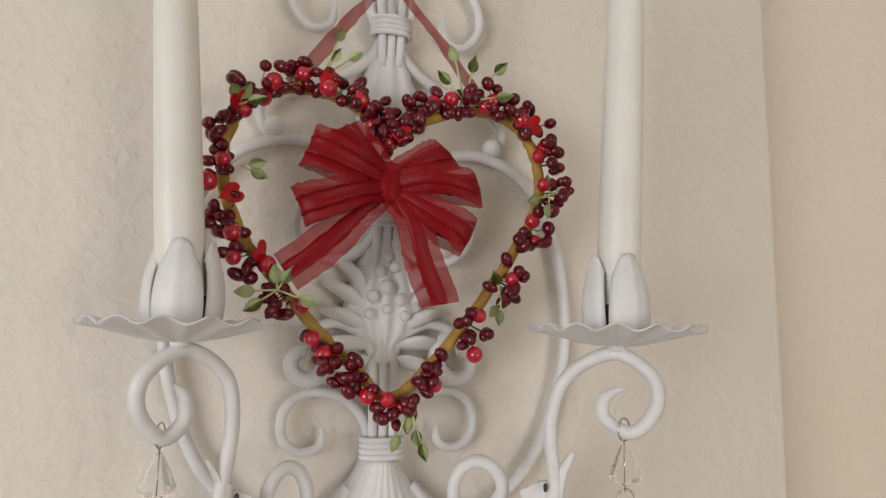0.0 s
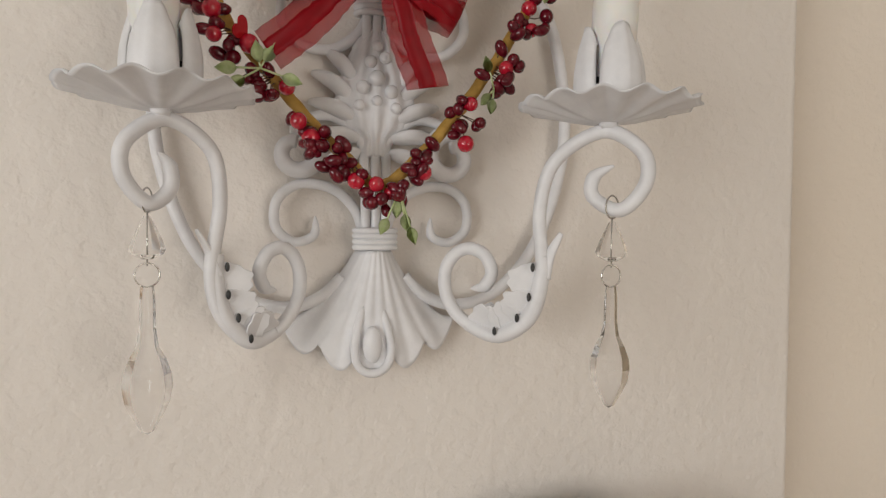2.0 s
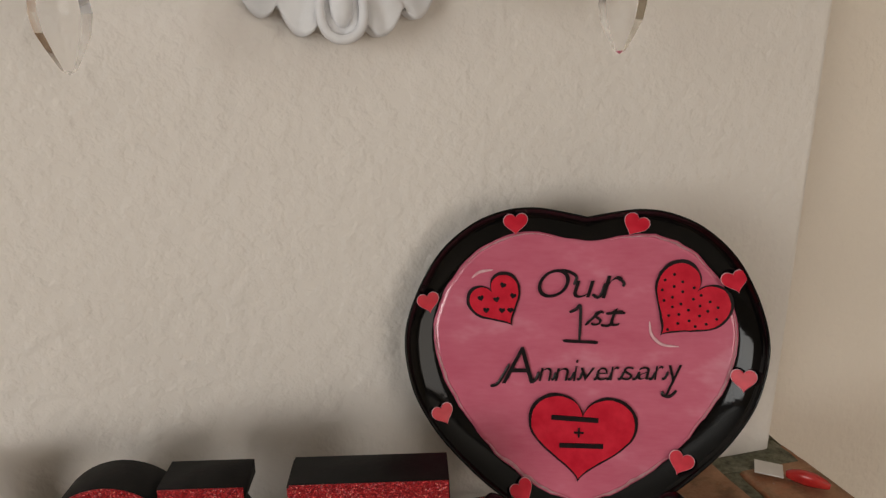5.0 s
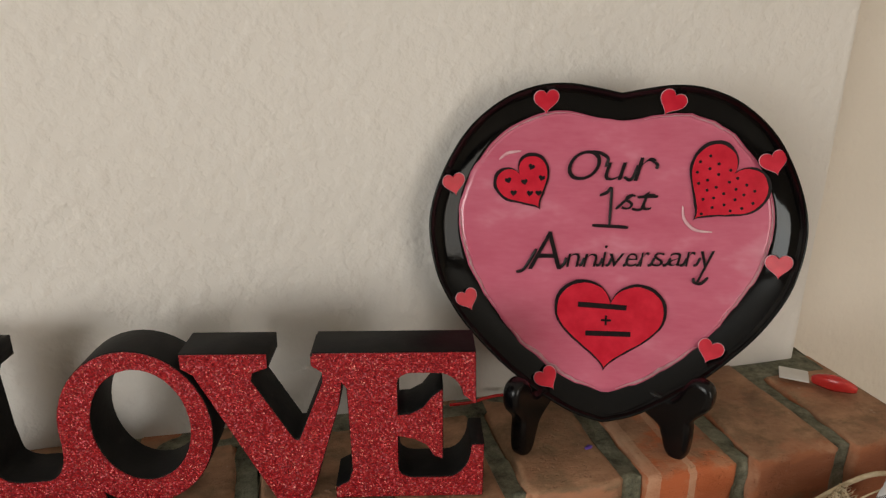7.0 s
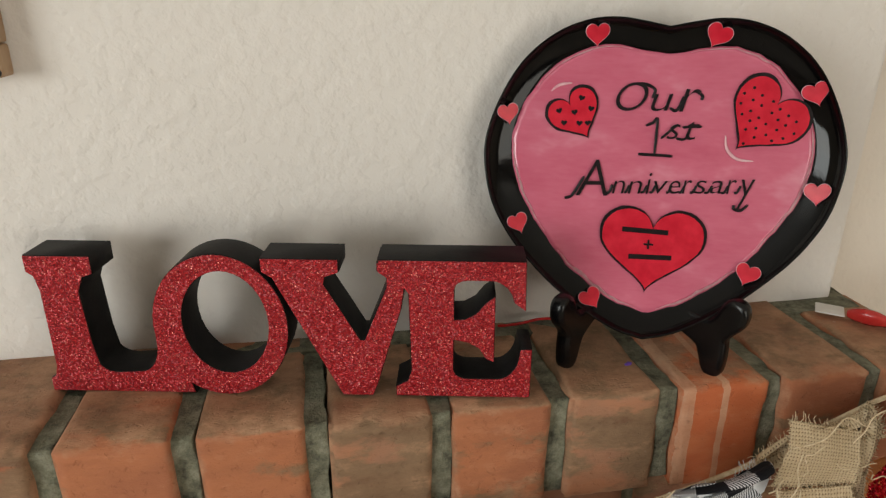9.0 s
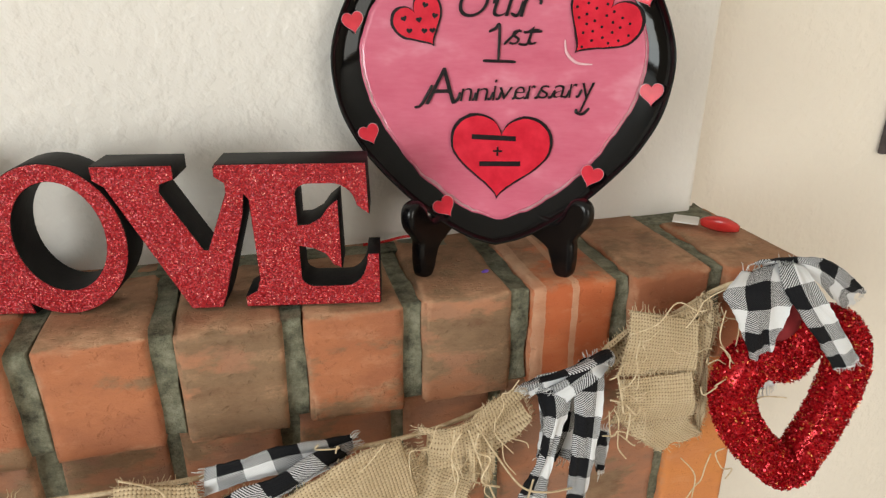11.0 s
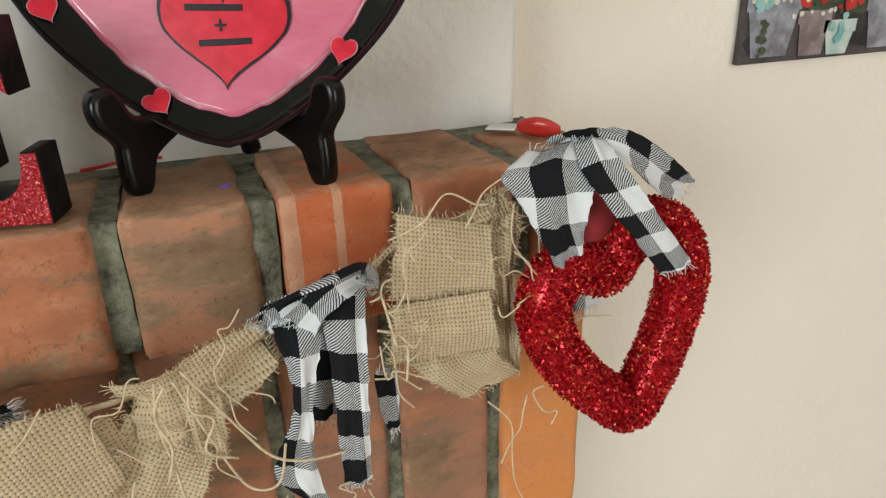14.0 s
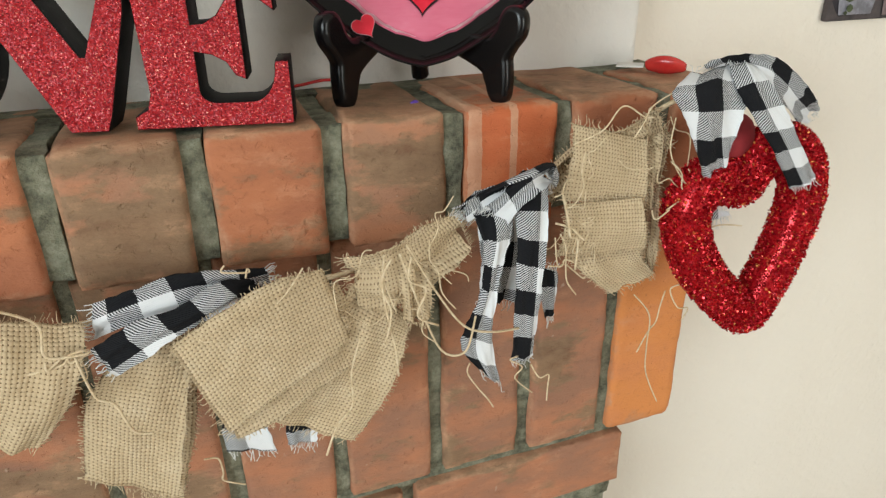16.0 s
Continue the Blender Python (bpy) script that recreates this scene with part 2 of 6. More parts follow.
def glitter_material():
    m, t, b = nodes("red_glitter")
    v = coords(t)
    vor = t.nodes.new("ShaderNodeTexVoronoi")
    vor.inputs["Scale"].default_value = 1500
    t.links.new(v, vor.inputs["Vector"])
    sep = t.nodes.new("ShaderNodeSeparateColor")
    t.links.new(vor.outputs["Color"], sep.inputs[0])
    c = ramp(t, sep.outputs[0], (0.0, (0.17, 0.004, 0.010)), (0.6, (0.38, 0.009, 0.017)), (0.94, (0.56, 0.025, 0.03)), (1.0, (0.90, 0.34, 0.28)))
    t.links.new(c, b.inputs["Base Color"])
    b.inputs["Roughness"].default_value, b.inputs["Metallic"].default_value = 0.36, 0.35
    # every flake leans its own way
    nm = t.nodes.new("ShaderNodeVectorMath")
    nm.operation = "MULTIPLY_ADD"
    nm.inputs[1].default_value, nm.inputs[2].default_value = (1.0, 1.0, 1.0), (-0.5, -0.5, -0.5)
    t.links.new(vor.outputs["Color"], nm.inputs[0])
    geo = t.nodes.new("ShaderNodeNewGeometry")
    ad = t.nodes.new("ShaderNodeVectorMath")
    ad.operation = "ADD"
    t.links.new(nm.outputs[0], ad.inputs[0])
    t.links.new(geo.outputs["Normal"], ad.inputs[1])
    no = t.nodes.new("ShaderNodeVectorMath")
    no.operation = "NORMALIZE"
    t.links.new(ad.outputs[0], no.inputs[0])
    t.links.new(no.outputs[0], b.inputs["Normal"])
    return m


GLITTER = glitter_material()


def tinsel_material():
    m, t, b = nodes("red_tinsel_foil")
    g = t.nodes.new("ShaderNodeNewGeometry").outputs["Random Per Island"]
    c = ramp(t, g, (0.0, (0.26, 0.003, 0.010)), (0.5, (0.56, 0.009, 0.022)), (0.92, (0.80, 0.04, 0.045)), (0.985, (0.90, 0.36, 0.10)))
    t.links.new(c, b.inputs["Base Color"])
    b.inputs["Roughness"].default_value, b.inputs["Metallic"].default_value = 0.26, 0.55
    return m


TINSEL = tinsel_material()


def weave_material():
    m, t, b = nodes("natural_burlap_weave")
    uv = coords(t, "UV")
    sep = t.nodes.new("ShaderNodeSeparateXYZ")
    wob = noise_of(t, uv, 90, 3)
    t.links.new(uv, sep.inputs[0])
    k = 2 * math.pi / 0.0022
    u = math_of(t, "ADD", math_of(t, "MULTIPLY", sep.outputs[0], k), math_of(t, "MULTIPLY", wob, 5.0))
    w = math_of(t, "ADD", math_of(t, "MULTIPLY", sep.outputs[1], k), math_of(t, "MULTIPLY", wob, -5.0))
    su, sw = math_of(t, "ABSOLUTE", math_of(t, "SINE", math_of(t, "MULTIPLY", u, 0.5))), math_of(t, "ABSOLUTE", math_of(t, "SINE", math_of(t, "MULTIPLY", w, 0.5)))
    over = math_of(t, "GREATER_THAN", math_of(t, "MULTIPLY", math_of(t, "SINE", math_of(t, "MULTIPLY", u, 0.5)), math_of(t, "SINE", math_of(t, "MULTIPLY", w, 0.5))), 0.0)
    h = math_of(t, "ADD", math_of(t, "MULTIPLY", su, 0.55), math_of(t, "MULTIPLY", sw, 0.55))
    gap = math_of(t, "MULTIPLY", math_of(t, "LESS_THAN", su, 0.5), math_of(t, "LESS_THAN", sw, 0.5))
    c = ramp(t, noise_of(t, uv, 45, 5, 0.6), (0.3, (0.47, 0.345, 0.20)), (0.55, (0.59, 0.45, 0.285)), (0.75, (0.68, 0.55, 0.38)))
    fibre = noise_of(t, uv, 900, 3, 0.6)
    c = mix(t, math_of(t, "MULTIPLY", fibre, 0.4), c, (0.70, 0.56, 0.39))
    c = mix(t, math_of(t, "MULTIPLY", over, 0.10), c, (0.44, 0.29, 0.15))
    c = mix(t, math_of(t, "MULTIPLY", gap, 0.85), c, (0.16, 0.095, 0.045))
    t.links.new(c, b.inputs["Base Color"])
    b.inputs["Roughness"].default_value = 0.9
    b.inputs["Specular IOR Level"].default_value = 0.15
    bump(t, b, h, 0.8, 0.0009)
    return m


BURLAP = weave_material()
TWINE = simple("jute_twine", (0.58, 0.43, 0.26), (0.74, 0.60, 0.41), 300, 0.9, bump_scale=900, bump_strength=0.6)
WHITE_THREAD = simple("white_cotton_thread", (0.70, 0.69, 0.67), (0.78, 0.77, 0.75), 300, 0.9)
BLACK_THREAD = simple("black_cotton_thread", (0.012, 0.012, 0.015), (0.03, 0.03, 0.034), 300, 0.9)


def check_material():
    m, t, b = nodes("buffalo_check_cotton")
    uv = coords(t, "UV")
    sep = t.nodes.new("ShaderNodeSeparateXYZ")
    t.links.new(uv, sep.inputs[0])
    cell = 0.0165
    u, w = sep.outputs[0], sep.outputs[1]
    a = math_of(t, "GREATER_THAN", math_of(t, "FRACT", math_of(t, "DIVIDE", u, 2 * cell)), 0.5)
    c = math_of(t, "GREATER_THAN", math_of(t, "FRACT", math_of(t, "DIVIDE", w, 2 * cell)), 0.5)
    both = math_of(t, "MULTIPLY", a, c)
    either = math_of(t, "SUBTRACT", math_of(t, "ADD", a, c), math_of(t, "MULTIPLY", both, 2.0))
    twill = math_of(t, "GREATER_THAN", math_of(t, "FRACT", math_of(t, "DIVIDE", math_of(t, "ADD", u, w), 0.0016)), 0.45)
    dark = math_of(t, "ADD", both, math_of(t, "MULTIPLY", either, math_of(t, "ADD", math_of(t, "MULTIPLY", twill, 0.76), 0.16)))
    fray = noise_of(t, uv, 700, 3)
    white = mix(t, fray, (0.70, 0.70, 0.72), (0.80, 0.79, 0.80))
    black = mix(t, fray, (0.004, 0.004, 0.006), (0.014, 0.014, 0.016))
    t.links.new(mix(t, dark, white, black), b.inputs["Base Color"])
    b.inputs["Roughness"].default_value = 0.88
    b.inputs["Specular IOR Level"].default_value = 0.2
    bump(t, b, math_of(t, "SINE", math_of(t, "MULTIPLY", math_of(t, "ADD", u, w), 5200.0)), 0.3, 0.0003)
    return m


CHECK = check_material()


def organza_material(name, tint, alpha):
    m, t, b = nodes(name)
    uv = coords(t, "UV")
    n = noise_of(t, uv, 120, 3)
    t.links.new(ramp(t, n, (0.3, tuple(0.8 * q for q in tint)), (0.7, tint)), b.inputs["Base Color"])
    b.inputs["Roughness"].default_value, b.inputs["Alpha"].default_value = 0.42, alpha
    b.inputs["Specular IOR Level"].default_value = 0.2
    return m


ORGANZA = organza_material("sheer_red_organza", (0.38, 0.004, 0.011), 0.50)
SATIN = organza_material("red_satin_band", (0.26, 0.003, 0.008), 0.97)


def crystal_material():
    m, t, b = nodes("clear_cut_acrylic")
    v = coords(t)
    b.inputs["Base Color"].default_value = (1, 1, 1, 1)
    b.inputs["Transmission Weight"].default_value, b.inputs["IOR"].default_value = 1.0, 1.22
    t.links.new(math_of(t, "MULTIPLY_ADD", noise_of(t, v, 120), 0.16, 0.04), b.inputs["Roughness"])
    b.inputs["Coat Weight"].default_value, b.inputs["Coat Roughness"].default_value = 0.8, 0.02
    return m


CRYSTAL = crystal_material()


# ---- building tools ----
def part(name, mesh, material, parent=None, label=""):
    """One mesh object from a bmesh or mesh, under a thing or part."""
    if isinstance(mesh, bmesh.types.BMesh):
        me = bpy.data.meshes.new(name)
        mesh.to_mesh(me)
        mesh.free()
    else:
        me = mesh
    for mat in material if isinstance(material, (list, tuple)) else (material,):
        if len(me.materials) < (len(material) if isinstance(material, (list, tuple)) else 1):
            me.materials.append(mat)
    ob = new(name, me)
    ob.parent = parent
    if label:
        ob["label"] = label
    return ob


def thing(name, place=(0, 0, 0), **tags):
    return tagged(new(name), **tags) if place == (0, 0, 0) else _placed(new(name), place, tags)


def _placed(ob, place, tags):
    ob.location = place
    return tagged(ob, **tags)


def smooth(me_or_bm):
    for f in me_or_bm.faces:
        f.smooth = True


def box(bm, lo, hi, bevel=0.0, seg=1):
    lo, hi = Vector(lo), Vector(hi)
    r = bmesh.ops.create_cube(bm, size=1, matrix=Matrix.Translation((lo + hi) / 2) @ Matrix.Diagonal((*(hi - lo), 1)))
    if bevel:
        edges = list({e for v in r["verts"] for e in v.link_edges})
        bmesh.ops.bevel(bm, geom=edges, offset=bevel, segments=seg, affect="EDGES", profile=0.6)
    return bm


def spline(points, steps=8, closed=False):
    """Catmull-Rom through the points."""
    p = [Vector(q) for q in points]
    n = len(p)
    out = []
    for i in range(n if closed else n - 1):
        if closed:
            a, b, c, d = p[i - 1], p[i], p[(i + 1) % n], p[(i + 2) % n]
        else:
            a, b, c, d = p[max(i - 1, 0)], p[i], p[i + 1], p[min(i + 2, n - 1)]
        for k in range(steps):
            s = k / steps
            out.append(0.5 * (2 * b + (c - a) * s + (2 * a - 5 * b + 4 * c - d) * s * s + (3 * b - a - 3 * c + d) * s ** 3))
    if not closed:
        out.append(p[-1])
    return out


def tube(bm, path, radius, sides=10, closed=False, flatten=1.0, ball=False):
    """A tube along the path; radius is a number or a function of 0..1."""
    n = len(path)
    rings, up = [], None
    for i, q in enumerate(path):
        a = path[(i - 1) % n] if (closed or i) else q
        c = path[(i + 1) % n] if (closed or i < n - 1) else q
        d = (c - a).normalized() if (c - a).length > 1e-9 else Vector((0, 0, 1))
        if up is None:
            up = d.orthogonal().normalized()
        up = (up - d * up.dot(d))
        up = up.normalized() if up.length > 1e-6 else d.orthogonal().normalized()
        side = d.cross(up)
        r = radius(i / max(n - 1, 1)) if callable(radius) else radius
        rings.append([bm.verts.new(q + r * (math.cos(2 * math.pi * k / sides) * up * flatten + math.sin(2 * math.pi * k / sides) * side)) for k in range(sides)])
    for i in range(n if closed else n - 1):
        a, b = rings[i], rings[(i + 1) % n]
        for k in range(sides):
            f = bm.faces.new((a[k], a[(k + 1) % sides], b[(k + 1) % sides], b[k]))
            f.smooth = True
    if not closed:
        for ring, last in ((rings[0], False), (rings[-1], True)):
            f = bm.faces.new(ring if last else ring[::-1])
            f.smooth = True
    return bm


def lathe(bm, profile, centre=(0, 0, 0), sides=32, flat=False, wave=None):
    """Turns (radius, height) round the z axis."""
    c = Vector(centre)
    rings = []
    for r, z in profile:
        if r < 1e-6:
            rings.append([bm.verts.new(c + Vector((0, 0, z)))])
            continue
        ring = []
        for k in range(sides):
            a = 2 * math.pi * k / sides
            rr, zz = wave(r, z, a) if wave else (r, z)
            ring.append(bm.verts.new(c + Vector((rr * math.cos(a), rr * math.sin(a), zz))))
        rings.append(ring)
    for a, b in zip(rings, rings[1:]):
        for k in range(sides):
            vs = [a[k % len(a)], a[(k + 1) % len(a)], b[(k + 1) % len(b)], b[k % len(b)]]
            vs = list(dict.fromkeys(vs))
            if len(vs) > 2:
                bm.faces.new(vs).smooth = not flat
    return bm


def ribbon(path, across, steps=6, rows=8, thick=0.0008, sag=0.0, ripple=0.0, seed=0, shift=None):
    """A strip of cloth: path points down its middle, the vector across it at each, with real thickness; its UV is in metres."""
    rnd = random.Random(seed)
    mid = spline(path, steps)
    wid = spline(across, steps) if len(across) > 1 else [Vector(across[0])] * len(mid)
    phase, phase2 = rnd.random() * 6, rnd.random() * 6
    bm = bmesh.new()
    uv = bm.loops.layers.uv.new("UVMap")
    n = len(mid)
    lay = {}
    run, grid = 0.0, []
    off_u, off_v = rnd.random(), rnd.random() if shift is None else shift
    for i in range(n):
        if i:
            run += (mid[i] - mid[i - 1]).length
        d = mid[min(i + 1, n - 1)] - mid[max(i - 1, 0)]
        nor = d.cross(wid[i])
        nor = nor.normalized() if nor.length > 1e-9 else Vector((0, -1, 0))
        row = []
        for j in range(rows + 1):
            s = j / rows - 0.5
            wob = ripple * (math.sin(9 * s + phase + run * 60) + 0.6 * math.sin(17 * s - run * 110 + phase2)) + sag * (1 - 4 * s * s)
            edge = rnd.uniform(-1, 1) * 0.0006 if j in (0, rows) else 0
            q = mid[i] + wid[i] * (s + edge / max(wid[i].length, 1e-4)) + nor * wob
            row.append((q, nor, run + off_u, s * wid[i].length + off_v))
        grid.append(row)
    for sign in (0, 1):
        for i in range(n):
            for j in range(rows + 1):
                q, nor, a, b = grid[i][j]
                lay[sign, i, j] = bm.verts.new(q - nor * thick * sign)

    def face(keys):
        f = bm.faces.new([lay[k] for k in keys])
        f.smooth = True
        for loop, k in zip(f.loops, keys):
            g = grid[k[1]][k[2]]
            loop[uv].uv = (g[2], g[3])

    for i in range(n - 1):
        for j in range(rows):
            face(((0, i, j), (0, i + 1, j), (0, i + 1, j + 1), (0, i, j + 1)))
            face(((1, i, j), (1, i, j + 1), (1, i + 1, j + 1), (1, i + 1, j)))
    for i in range(n - 1):
        for j in (0, rows):
            face(((0, i, j), (1, i, j), (1, i + 1, j), (0, i + 1, j)))
    for j in range(rows):
        for i in (0, n - 1):
            face(((0, i, j), (0, i, j + 1), (1, i, j + 1), (1, i, j)))
    return bm, grid


def fringe(bm, a, b, out, count, length, rnd, radius=0.00025):
    """Loose thread ends along the edge from a to b."""
    for k in range(count):
        s = (k + rnd.random()) / count
        p = a.lerp(b, s)
        d = out + Vector((rnd.uniform(-1, 1), rnd.uniform(-0.6, 0.6), rnd.uniform(-1, 1))) * 0.45 * out.length
        ln = length * rnd.uniform(0.4, 1.3)
        d = d.normalized() * ln
        bend = Vector((rnd.uniform(-1, 1), rnd.uniform(-1, 1), rnd.uniform(-1, 1))) * ln * 0.25
        tube(bm, [p - d * 0.1, p + d * 0.5 + bend, p + d], radius, 3)


def cloth_strip(name, parent, material, path, across, label="", fray="ends", seed=1, ripple=0.0012, sag=0.0, rows=8, thread=None, count=26, length=0.006, thick=0.0009, shift=None):
    bm, grid = ribbon(path, across, 6, rows, thick, sag, ripple, seed, shift)
    ob = part(name, bm, material, parent, label)
    rnd = random.Random(seed + 100)
    fb = bmesh.new()
    n, m = len(grid) - 1, len(grid[0]) - 1
    for i, s in ((0, -1), (n, 1)):
        a, b = grid[i][0][0], grid[i][m][0]
        d = (grid[n][m // 2][0] - grid[n - 1][m // 2][0]) if s > 0 else (grid[0][m // 2][0] - grid[1][m // 2][0])
        if fray != "sides":
            fringe(fb, a, b, d.normalized() * 0.01, count, length, rnd)
    if fray != "ends":
        for j, k in ((0, 1), (m, m - 1)):
            for i in range(0, n):
                a, b = grid[i][j][0], grid[i + 1][j][0]
                d = grid[i][j][0] - grid[i][k][0]
                fringe(fb, a, b, d.normalized() * 0.01, max(2, int((b - a).length / 0.0016)), length * 0.55, rnd)
    tagged(part("frayed_edge", fb, thread or TWINE, ob), kind="stuff")
    return ob


def flat_shape(splines, depth, bevel=0.0, res=2):
    """A solid plate from closed 2D outlines (holes inside), from z = -depth to 0."""
    cu = bpy.data.curves.new("outline", "CURVE")
    cu.dimensions, cu.fill_mode, cu.extrude, cu.bevel_depth, cu.bevel_resolution = "2D", "BOTH", max(depth / 2 - bevel, 0.00001), bevel, res
    for pts in splines:
        sp = cu.splines.new("POLY")
        sp.points.add(len(pts) - 1)
        for q, p in zip(sp.points, pts):
            q.co = (p[0], p[1], 0, 1)
        sp.use_cyclic_u = True
    ob = bpy.data.objects.new("outline", cu)
    scene.collection.objects.link(ob)
    bpy.context.view_layer.update()
    me = bpy.data.meshes.new_from_object(ob.evaluated_get(bpy.context.evaluated_depsgraph_get()))
    bpy.data.objects.remove(ob)
    bpy.data.curves.remove(cu)
    me.transform(Matrix.Translation((0, 0, -depth / 2)))
    me.materials.clear()
    return me


def heart_outline(w, h, n=40, lean=0.0):
    """A plain heart of that width and height about its middle."""
    pts = []
    for k in range(n):
        a = 2 * math.pi * k / n
        x = 16 * math.sin(a) ** 3 / 32
        y = (13 * math.cos(a) - 5 * math.cos(2 * a) - 2 * math.cos(3 * a) - math.cos(4 * a) + 2.5) / 29
        full = 1 + 0.42 * min(1.0, max(0.0, (0.25 - y) / 0.7)) ** 1.5
        pts.append((x * full * w + lean * y * w, y * h))
    return pts


# ---- the room ----
def wall_box(name, lo, hi, material):
    bm = bmesh.new()
    box(bm, lo, hi)
    ob = part(name, bm, material)
    return tagged(ob, kind="structure")


SHELF, WALL_Y, FRONT_Y, BACK_Y = 1.35, 0.430, 0.322, 0.505
bm = bmesh.new()
box(bm, (-1.30, WALL_Y, 1.30), (0.414, 0.92, 2.55), 0.006, 3)
smooth(bm)
tagged(part("wall_chimney_breast", bm, WALL), "cream painted textured plaster chimney breast above the mantel", kind="structure")
wall_box("wall_north", (-2.5, BACK_Y + 0.415, 0), (3.2, BACK_Y + 0.6, 2.55), ROOM_WALL)
bm = bmesh.new()
box(bm, (0.36, BACK_Y, 0), (3.2, 0.92, 2.55))
tagged(part("wall_alcove", bm, ALCOVE), "cream painted wall beside the chimney breast", kind="structure")
# rest of the room shell, added out of view to bound the light
wall_box("wall_east", (3.2, -3.5, 0), (3.35, 1.1, 2.55), ROOM_WALL)
wall_box("wall_west_low", (-2.65, -3.5, 0), (-2.5, 1.1, 1.05), ROOM_WALL)
wall_box("wall_west_high", (-2.65, -3.5, 2.4), (-2.5, 1.1, 2.55), ROOM_WALL)
wall_box("wall_west_near", (-2.65, -3.5, 1.05), (-2.5, -2.5, 2.4), ROOM_WALL)
wall_box("wall_west_far", (-2.65, -0.9, 1.05), (-2.5, 1.1, 2.4), ROOM_WALL)
wall_box("wall_south_a", (-2.65, -3.65, 0), (0.8, -3.5, 2.55), ROOM_WALL)
wall_box("wall_south_b", (2.6, -3.65, 0), (3.35, -3.5, 2.55), ROOM_WALL)
wall_box("wall_south_c", (0.8, -3.65, 2.3), (2.6, -3.5, 2.55), ROOM_WALL)
wall_box("floor", (-2.65, -3.65, -0.1), (3.35, 1.1, 0), FLOOR)
wall_box("ceiling", (-2.65, -3.65, 2.55), (3.35, 1.1, 2.65), CEILING)


# ---- wall sconce ----
SX = 0.083
sconce = thing("wall_sconce", label="ornate white painted iron wall sconce with two candle arms", category="wall sconce")


def wall_scroll(name, pts, r=0.0034, y=0.421, taper=True, label=""):
    path = spline([(x, y - dy, z) for x, z, dy in [(*p, 0) if len(p) == 2 else p for p in pts]], 10)
    bm = bmesh.new()
    tube(bm, path, (lambda s: r * (1.04 - 0.16 * s - 0.80 * max(0.0, (s - 0.88) / 0.12) ** 1.6)) if taper else r, 10)
    return part(name, bm, IRON, sconce, label)


for s in (-1, 1):
    X = lambda d: SX + s * d
    wall_scroll("scroll", [(X(0.006), 1.745), (X(0.012), 1.764), (X(0.026), 1.777), (X(0.046), 1.780), (X(0.060), 1.770), (X(0.061), 1.753), (X(0.050), 1.744), (X(0.038), 1.748), (X(0.037), 1.760)])
    wall_scroll("scroll", [(X(0.006), 2.018), (X(0.014), 2.035), (X(0.016), 2.055), (X(0.026), 2.066), (X(0.045), 2.066), (X(0.062), 2.052), (X(0.065), 2.032), (X(0.053), 2.017), (X(0.040), 2.022), (X(0.038), 2.038)])
    # the lyre-shaped outer bar
    wall_scroll("outer_bar", [(X(0.004), 2.022), (X(0.012), 2.002), (X(0.034), 1.985), (X(0.062), 1.976), (X(0.082), 1.962), (X(0.080), 1.945), (X(0.066), 1.942)], 0.0036)
    wall_scroll("outer_bar", [(X(0.030), 1.934), (X(0.064), 1.940), (X(0.098), 1.925), (X(0.120), 1.890), (X(0.130), 1.845), (X(0.130), 1.805), (X(0.120), 1.765), (X(0.104), 1.733), (X(0.080), 1.710), (X(0.055), 1.703), (X(0.034), 1.709), (X(0.020), 1.722)], 0.0040, taper=False)
    wall_scroll("scroll", [(X(0.004), 1.888), (X(0.012), 1.874), (X(0.028), 1.864), (X(0.046), 1.866), (X(0.058), 1.880), (X(0.055), 1.898), (X(0.042), 1.905)], 0.0034)
    wall_scroll("scroll", [(X(0.004), 1.800), (X(0.014), 1.815), (X(0.030), 1.823), (X(0.050), 1.818)], 0.0036)
    bm = bmesh.new()
    bmesh.ops.create_uvsphere(bm, u_segments=14, v_segments=10, radius=0.0066, matrix=Matrix.Translation((X(0.074), 0.418, 1.946)))
    smooth(bm)
    part("ball", bm, IRON, sconce)
    # big rolled volute
    bm = bmesh.new()
    path = []
    for k in range(46):
        a = math.pi * (0.42 + 2.1 * k / 45)
        r = 0.0165 - 0.0105 * k / 45
        path.append(Vector((X(0.049) + s * r * math.cos(a), 0.419 - 0.006 * k / 45, 1.799 + r * math.sin(a))))
    tube(bm, path, lambda q: 0.0062 - 0.002 * q, 12)
    part("volute", bm, IRON, sconce)
for x in (-0.0065, 0.0, 0.0065):
    for z0, z1 in ((1.738, 1.800), (1.868, 1.902), (1.995, 2.045)):
        bm = bmesh.new()
        tube(bm, spline([(SX + x * 0.9, 0.418, z0), (SX + x, 0.415, (z0 + z1) / 2), (SX + x * 1.1, 0.419, z1)], 5), 0.0031, 8)
        part("stem", bm, IRON, sconce)
for z in (1.746, 1.8915, 2.022):
    for k in range(4):
        bm = bmesh.new()
        loop = []
        for i in range(28):
            a = 2 * math.pi * i / 28
            loop.append(Vector((SX + 0.0128 * math.copysign(abs(math.cos(a)) ** 0.7, math.cos(a)), 0.4165 + 0.0065 * math.sin(a), z - 0.0052 + 0.0035 * k)))
        tube(bm, loop, 0.0019, 8, closed=True)
        part("collar", bm, IRON, sconce)


